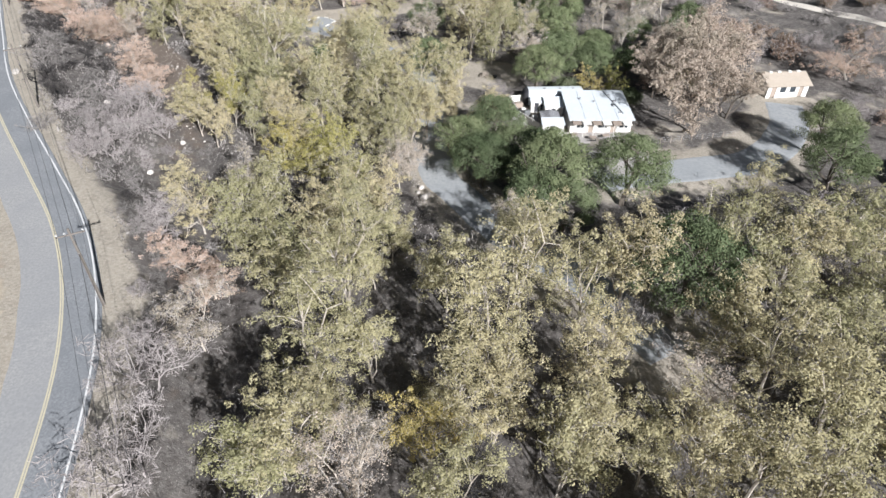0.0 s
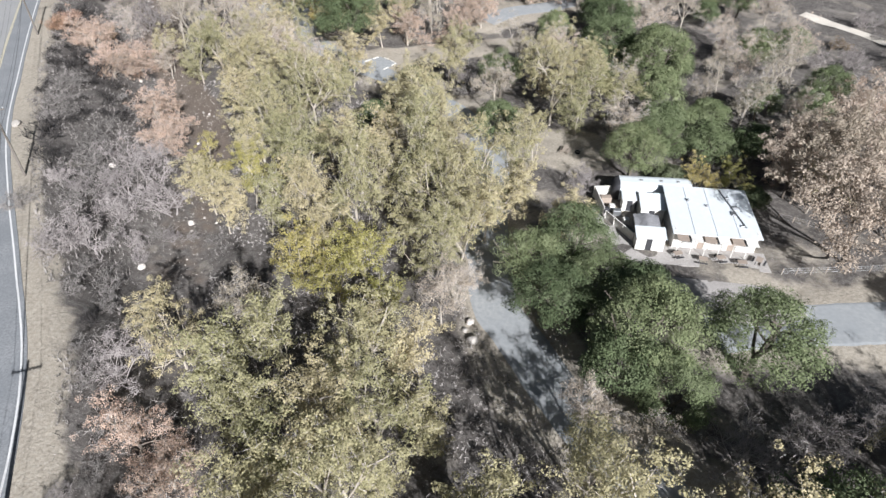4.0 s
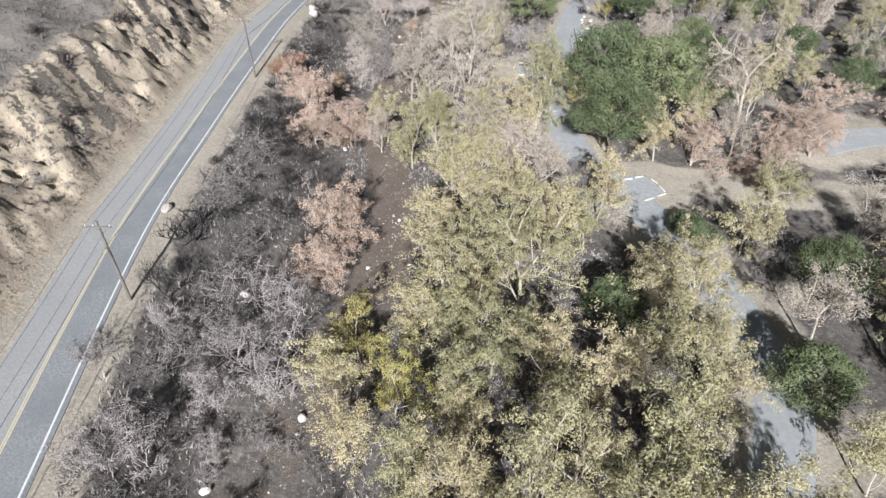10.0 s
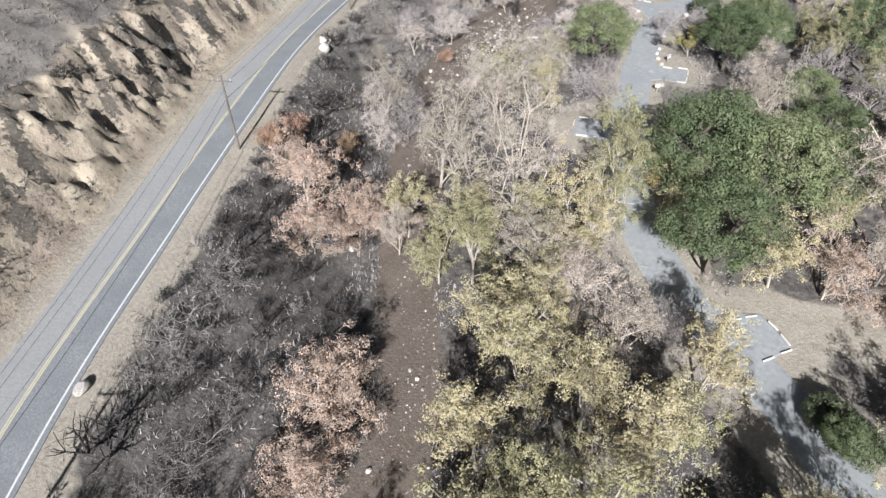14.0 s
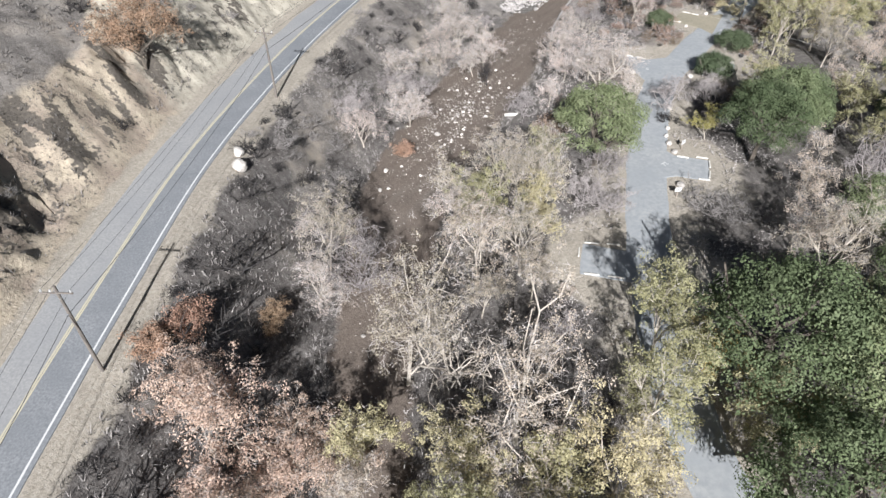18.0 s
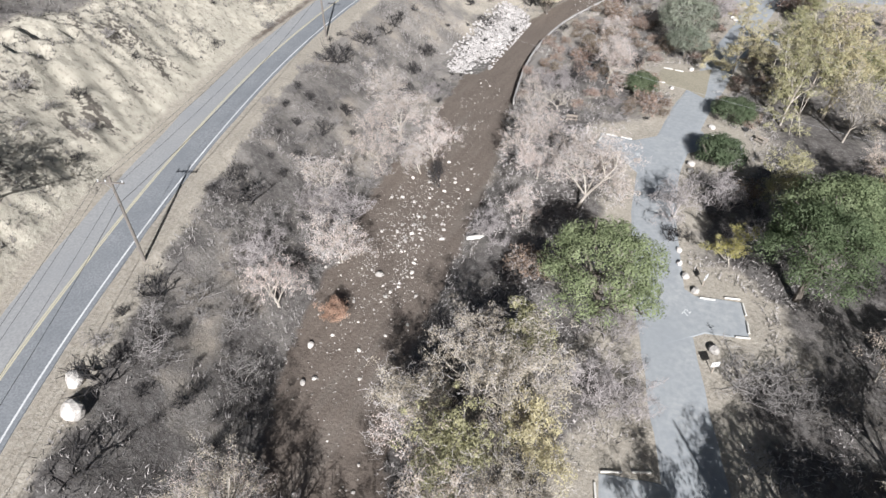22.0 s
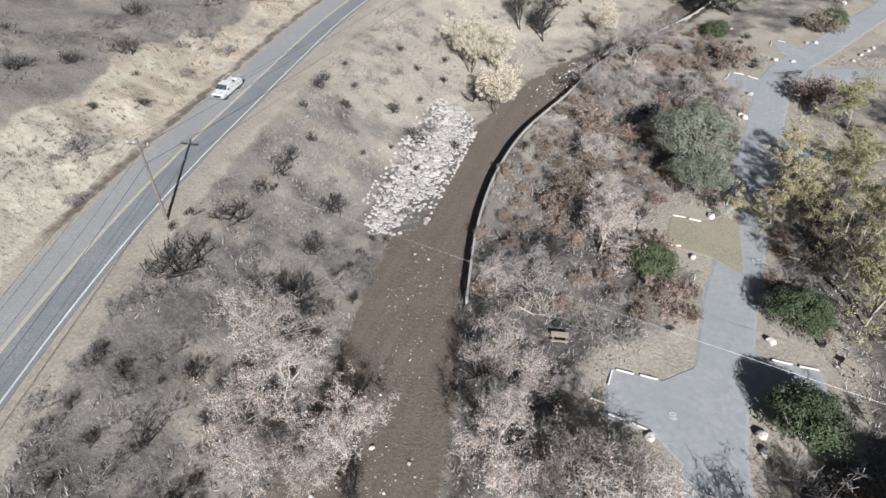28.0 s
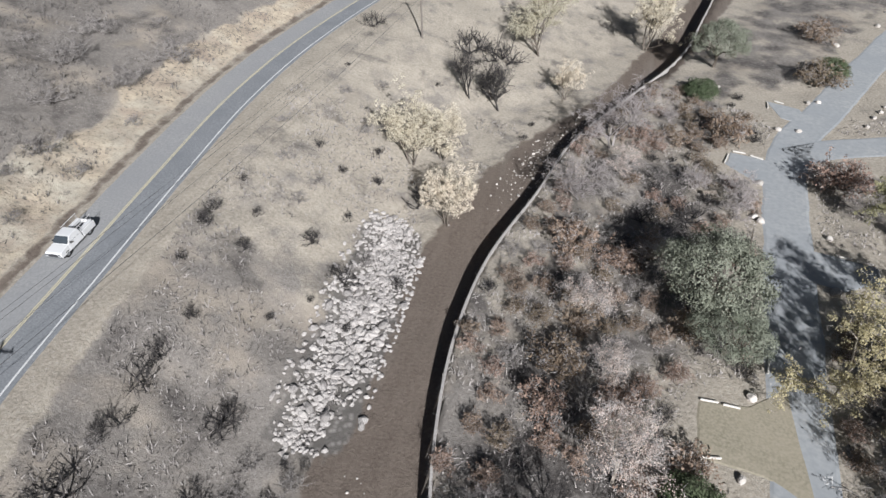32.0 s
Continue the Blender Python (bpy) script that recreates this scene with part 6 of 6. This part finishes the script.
def plant_meshes(kind, R, seed):
    """The pieces of one plant: (part name, (vertices, faces), material)."""
    rng = np.random.default_rng(seed)
    H = R * KINDS[kind][3]
    if kind in "OGQ":
        lv, tips = skeleton(rng, H, 1.0, (4, 4), 0.3, 0.2, r0=0.07 * R)
        lv, tips = centred(lv, tips, R * 0.8, H * 0.8)
        P, N = lobed(rng, R, H, 0.05 * H if kind == "G" else 0.15 * H, int(24 + 17 * R), int(160 + 4 * R), 0.2)
        return [("trunk", tubes(lv[0] + lv[1] + lv[2], 4), BARK_DARK), ("crown", leaf_shell(rng, P, N, 0.09 if R > 5 else 0.085), LEAF[kind])]
    if kind in "BNK":
        bark = {"K": BARK_BURNT, "N": BARK_ASH, "B": BARK_PURPLE}[kind]
        f = {"B": (4, 4, 2), "N": (4, 4), "K": (4, 4)}[kind]
        lv, tips = skeleton(rng, H, 1.35 if kind == "K" else 1.2, f, 0.25, 0.4, stems={"B": 2, "N": 4, "K": 3}[kind], r0=(0.03 if kind != "K" else 0.06) * R)
        lv, tips = centred(lv, tips, R, H)
        per = {"B": 12, "N": 7, "K": 2}[kind]
        return [("trunk", tubes(lv[0] + lv[1], 3), bark), ("limb_frame", tubes(sum(lv[2:], []), 3), bark),
                ("twig_spray", blades(rng, tips, (0.3 if kind == "B" else 0.36 if kind == "K" else 0.26) * R ** 0.7, 0.016 + 0.002 * R, per, 0.5), bark)]
    if kind in "XW":
        bark = BARK_BURNT if kind == "X" else BARK_WHITE
        lv, tips = skeleton(rng, H, 0.55 if kind == "X" else 1.2, (4, 4, 4), 0.3, 0.2 if kind == "X" else 0.9, stems=2 if kind == "X" else 1, r0=0.05 * R)
        lv, tips = centred(lv, tips, R, H)
        return [("trunk", tubes(lv[0] + lv[1], 5), bark), ("limb_frame", tubes(lv[2] + lv[3], 4), bark), ("twig_spray", blades(rng, tips, 0.9, 0.02, 4, 0.6), bark)]
    if kind == "D":
        lv, tips = skeleton(rng, H, 1.3, (5, 5), 0.2, 0.4, stems=3, r0=0.03 * R)
        lv, tips = centred(lv, tips, R, H)
        return [("trunk", tubes(lv[0] + lv[1] + lv[2], 3), BARK_DARK), ("twig_spray", blades(rng, tips, 0.6, 0.02, 5), BARK_GREY),
                ("crown", leaf_cards(rng, tips, 0.12, 0.4, 11), LEAF[kind])]
    forks = (4, 5, 4) if R < 4.6 else (5, 5, 5) if R < 6.6 else (5, 6, 5)
    lv, tips = skeleton(rng, H, 0.95, forks, 0.36, 0.16, droop=0.8 if kind in "STPV" else 0, low=0.25, r0=0.038 * R if kind != "C" else 0.035 * R, stems=2 if kind == "C" else 1)
    lv, tips = centred(lv, tips, R, H)
    inner = np.array([q[k] for q, _ in lv[2] for k in (1, 2)])
    ends = tips[rng.permutation(len(tips))]
    full = {"V": 0.62, "A": 1.0, "S": 0.9, "Y": 1.0, "T": 0.75, "P": 0.85, "R": 1.0, "C": 0.9}[kind]
    per = {"V": 27, "A": 54, "S": 50, "Y": 52, "T": 40, "P": 46, "R": 44, "C": 40}[kind]
    if kind == "C":
        per = 38
    cards = leaf_cards(rng, np.concatenate([ends[: int(full * 0.9 * len(ends))], inner]), (0.084 if R < 4.6 else 0.091) * (0.78 if kind in "TV" else 0.9 if kind in "PR" else 1), 0.48 if R > 4.6 else 0.43, per)
    bark = BARK_WHITE if kind in "SYTPV" else BARK_DARK
    return [("trunk", tubes(lv[0] + lv[1], 5), bark), ("limb_frame", tubes(lv[2], 3), bark),
            ("twig_spray", blades(rng, tips, 0.9, 0.018, {"T": 6, "P": 5, "V": 10}.get(kind, 2), 0.2), BARK_GREY if kind in "SYTPV" else bark), ("crown", cards, LEAF[kind])]


BIG = "SYTPORCQAV"


# bare dark ground between the trees
OPEN = [(-44.4, 85), (-39.1, 80.3), (-36.5, 83.7), (-32.2, 79.2), (-30.2, 84.6), (-26.7, 79.9), (-20.6, 83.3), (-18.3, 78.8), (-33.1, 100.1), (-29.2, 93.5), (-16.2, 81), (-14.4, 76.8), (-7.9, 82.5), (-7.2, 78.1), (-38.7, 90.1), (-34.1, 84.7), (-35.8, 129), (-33, 122.2), (-40.3, 128.4), (-37, 121.7), (-30.9, 131.6), (-28.8, 124.5), (-18.9, 116.8), (-18.3, 111.6), (-16.8, 119), (-16.5, 113.5), (-29, 104), (-27.1, 100.5), (-53.9, 116.7), (-48.9, 111.5), (-59.2, 113.2), (-53.5, 108.4), (-65.3, 110.3), (-58.8, 105.9), (-63.5, 89.9), (-57.2, 88.1), (-32, 126), (-50.4, 114.7), (-59.3, 109.2), (-24.7, 138.3), (-24.9, 132.5), (-42.9, 88.6), (-34.5, 89.7), (-30, 82.1), (-18, 75.9), (-25, 59.9), (-21.8, 56), (-0.2, 65.7), (-0.2, 61.1)]
OPEN += [(-60, 246), (-57, 252), (-60, 257), (-55, 245), (-63, 251), (-13.5, 168.8), (-6.2, 177.1), (1.6, 190.2), (9.0, 200.1), (-1.6, 196.7), (6.2, 193.9), (13.7, 200.1), (-7.5, 169.3), (-15.1, 166.4), (-22.0, 164.2), (-30.6, 160.5), (-12.0, 153.7), (-5.5, 161.1), (1.5, 172.8), (8.0, 181.7), (-2.1, 181.7), (4.9, 179.2), (11.6, 184.8), (-7.3, 157.3), (-14.1, 154.8), (-20.2, 152.8), (-71, 108), (-66, 104), (36, 66), (-56, 194), (-50, 192), (-45, 190), (-60, 191), (-52, 197), (19.5, 65.8), (17.1, 61.2), (30, 69.7), (26.3, 64.6), (6.5, 67.9), (5.7, 63.1), (-4.7, 59.5), (-4.1, 52), (-3, 46.6), (11.2, 45.3), (9.8, 39.6), (22.8, 67.8), (19.9, 59.3), (-24.6, 46.2), (-21.5, 40.3), (-27.8, 42.2), (-24.3, 36.9), (3.7, 35.9), (3.3, 31.3), (9.1, 34.3), (-103.8, 160.3), (-96.7, 155.4), (-93.2, 158.1), (-87.5, 153.4), (-78, 163.7), (-74.2, 158.3), (-67.7, 171.9), (-65.2, 165.5), (-60.2, 166.9), (-58.6, 161.1), (-89.9, 162.9), (-84.5, 157.6), (-77, 141.1), (-73.3, 138.6), (-103.5, 183.9), (-98.2, 178.7), (-90.4, 173.2), (-86.7, 169.4), (-83.1, 177.4), (-80.3, 173), (-68.8, 190.7), (-67.9, 184.7), (-56.2, 197.8), (-56.8, 190.9), (-109.8, 165.9), (-103.6, 163), (-94, 182.6), (-89.8, 177.6)]


def fill(seed, x0, x1, y0, y1, tries, kinds, sizes, space, allowed):
    """Close the stand between the plants already set, at random, where allowed(x, y, gap) says so."""
    rng = np.random.default_rng(seed)
    xs, ys = rng.uniform(x0, x1, tries), rng.uniform(y0, y1, tries)
    gaps = road_gap(xs, ys)
    ok = allowed(xs, ys, gaps)
    for cx, cy in OPEN:
        ok &= np.hypot(xs - cx, ys - cy) > 4.4
    for x, y in zip(xs[ok], ys[ok]):
        kind = kinds[rng.integers(len(kinds))]
        r = float(rng.uniform(*sizes))
        near = PLANTS if kind in BIG else [p for p in PLANTS if p[0] not in BIG or rng.random() < 0.5]
        if all(math.hypot(p[1] - x, p[2] - y) > space * (1 if (p[0] in BIG) == (kind in BIG) else 0.6) for p in near):
            PLANTS.append((kind, float(x), float(y), r))


def from_creek(x, y):
    return across(creek_x, x, np.clip(y, -80, 500)) - creek_w(np.clip(y, -80, 500))


def from_road(x, y):
    return across(road_x, x, np.clip(y, -80, 500))


def clearing(x, y):
    """House yard, camp clearings and the mown strip."""
    house = (x > 9) & (x < 47) & (y > 88) & (y < 115)
    camp = ((x - 9) ** 2 + (y - 125) ** 2 < 64) | ((x + 30) ** 2 + (y - 156) ** 2 < 60)
    strip_gap = np.abs((y - 159.8) - (x + 36) * 0.38)
    cabin = (x > 58) & (x < 80) & (y > 106) & (y < 127)
    return house | camp | cabin | ((strip_gap < 4.5) & (x > -38) & (x < 6))


fill(1, -45, 40, 15, 178, 1000, "SSTS", (3.4, 4.8), 5.6, lambda x, y, g: (from_creek(x, y) > 1) & (g > 2.5) & ~clearing(x, y) & (x < 20 + 0 * y) & (x < -1.2 * (y - 128) + 40))
fill(2, 8, 75, 10, 70, 300, "SSTT", (4.4, 5.8), 6.6, lambda x, y, g: (g > 2.5) & ~((x > 12) & (x < 34) & (y > 60) & (y < 84)))
fill(3, 0, 60, 128, 240, 300, "OTTO", (3.2, 5), 6.0, lambda x, y, g: (g > 2) & ~clearing(x, y))
fill(4, -62, 0, 180, 310, 360, "TSOTS", (3.0, 4.6), 7.0, lambda x, y, g: (g > 3.5) & (from_creek(x, y) > 25))
fill(5, -110, -60, 175, 345, 420, "DBBNKVD", (1.6, 3.4), 4.4, lambda x, y, g: (g > 3) & (from_creek(x, y) > 2.5) & (across(wall_x, x, np.clip(y, 240, 410)) > 2) & (g < 30))
fill(6, -140, -30, 35, 160, 1000, "KNNKBK", (1.3, 3.0), 4.0, lambda x, y, g: (from_road(x, y) > 9) & (from_creek(x, y) < -2 * creek_w(y) - 0.5) & (y < 200 + 12 * np.sin(x * 7.1)))
fill(13, -75, -28, 30, 100, 3500, "NNNBNN", (0.9, 2.2), 2.3, lambda x, y, g: (from_road(x, y) > 8) & (from_creek(x, y) < 0) & (fractal(x, y, 9, 2, 41) > 0.36))
fill(14, -125, -50, 98, 180, 2500, "KKNKK", (0.8, 1.9), 2.5, lambda x, y, g: (from_road(x, y) > 8) & (from_creek(x, y) < -2 * creek_w(y) + 1) & (fractal(x, y, 9, 2, 43) > 0.42))
fill(11, -60, -22, 25, 84, 450, "BBBNB", (2.6, 4.4), 4.4, lambda x, y, g: (from_road(x, y) > 9) & (from_creek(x, y) < 4))
fill(7, -140, -110, 225, 330, 90, "NKK", (0.8, 1.5), 4.5, lambda x, y, g: (from_road(x, y) > 9) & (from_creek(x, y) < -2 * creek_w(y) - 9))
fill(12, -140, -80, 150, 262, 330, "NNKNB", (0.9, 2.2), 5.2, lambda x, y, g: (from_road(x, y) > 8) & (from_creek(x, y) < -2 * creek_w(y) - 1))
fill(15, -140, -92, 176, 268, 5000, "NKNNK", (0.5, 1.25), 1.9, lambda x, y, g: (from_road(x, y) > 7) & (from_creek(x, y) < -2 * creek_w(y) - 0.3) & (fractal(x, y, 8, 2, 45) > 0.46))
fill(16, -138, -105, 262, 345, 1500, "KNK", (0.6, 1.4), 4.2, lambda x, y, g: (from_road(x, y) > 7.5) & (from_creek(x, y) < -2 * creek_w(y) - 0.3) & (fractal(x, y, 8, 2, 45) > 0.5))
fill(17, -108, -64, 255, 345, 1500, "DDNDKD", (0.7, 1.6), 2.6, lambda x, y, g: (g > 1.6) & (across(wall_x, x, np.clip(y, 240, 410)) > 1.2))
fill(8, -230, -90, 90, 340, 420, "NKK", (1.3, 2.6), 6.0, lambda x, y, g: (from_road(x, y) < -15) & (from_road(x, y) > -60))
fill(9, 60, 130, 95, 200, 260, "NBNDB", (2, 4), 5.5, lambda x, y, g: (g > 2) & ~clearing(x, y))
fill(10, -185, -85, 95, 300, 420, "NKKN", (0.7, 1.7), 3.0, lambda x, y, g: (from_road(x, y) < -8) & (from_road(x, y) > -15))


def replant(kind, x, y, r):
    """A plant set at a given foot: it takes the place of its neighbours."""
    PLANTS[:] = [p for p in PLANTS if math.hypot(p[1] - x, p[2] - y) > 3.2]
    PLANTS.append((kind, x, y, r))


# the S at y 55 to 61 are added to shade the ground beyond them
for q in (("T", -84, 193, 4.6), ("T", -78.6, 190, 5.0), ("S", -81, 183.5, 4.6), ("T", -88, 187, 4.2), ("B", 24, 65, 4.2), ("B", 31, 68, 4.4), ("B", 38, 70, 4.4), ("S", 34, 57, 6), ("S", 22, 55, 5.8), ("S", 41, 56, 6), ("S", 46, 61, 5.6), ("Y", 29, 113.5, 2.8), ("Y", 33, 115, 2.6), ("G", 36.5, 112.5, 2.6), ("G", 25, 116, 3), ("O", 31, 122, 4.6), ("O", 24, 127, 4.6), ("O", 39, 125, 4.2), ("B", 9.5, 112, 2.6), ("B", 12, 115, 2.6),
          ("S", 44, 111, 3.6), ("S", -60, 264, 5.6), ("S", -54, 268, 6.2), ("S", -61.5, 271, 4.6), ("C", -121.5, 311.8, 4.9), ("C", -117.8, 315.6, 4.3), ("X", -117.5, 334, 3.2), ("X", -111.8, 333.6, 3.4), ("C", -113.5, 304, 3.0), ("K", -117.6, 303.5, 2.6),
          ("W", -75.2, 164.5, 7.5), ("X", -65.5, 98, 2.2), ("X", -104, 226, 2.0), ("C", -101, 341, 3.2), ("X", -95, 262, 2.0), ("X", -86, 272, 1.8), ("W", -82, 264, 3.0), ("W", -95, 253.4, 3.4), ("G", -83.5, 264.5, 3.2), ("R", -134.5, 177.5, 6.2), ("V", -83.7, 227.4, 6.8), ("B", -50, 99, 5.6), ("Q", -74.8, 356, 5.5)):
    replant(*q)


MADE = {}


def set_plants():
    rng = np.random.default_rng(8)
    zs = relief(np.array([p[1] for p in PLANTS]), np.array([p[2] for p in PLANTS]))
    for (kind, x, y, r), z in zip(PLANTS, zs):
        name, label, cat, _ = KINDS[kind]
        R = min(SIZES[kind], key=lambda q: abs(math.log(q / r)))
        variant = int(rng.integers(0, 3))
        k = float(np.clip(r / R, 0.5, 1.45))
        place = pose(x, y, z - 0.05, 0, 0, rng.uniform(0, 360))
        size = (k, k, k * rng.uniform(0.9, 1.12))
        key = (kind, R, variant)
        if key in MADE:
            first, was = MADE[key]
            copy_thing(first, place @ Matrix.Diagonal((*(a / b for a, b in zip(size, was)), 1)))
            continue
        root = thing(name, label, cat, Matrix.Identity(4), {"tree": "trees of the canyon", "shrub": "shrubs of the canyon"}[cat])
        made = plant_meshes(kind, R, 100 + 17 * len(MADE))
        for nm, (v, f), mat in made:
            ob = part(nm, mesh_of(nm, v.tolist(), f.tolist(), mat), root)
            if nm in ("twig_spray", "limb_frame") or (kind in "ND" and nm == "trunk"):
                tagged(ob, kind="stuff")
        root.matrix_basis = place @ Matrix.Diagonal((*size, 1))
        MADE[key] = (root, size)


set_plants()
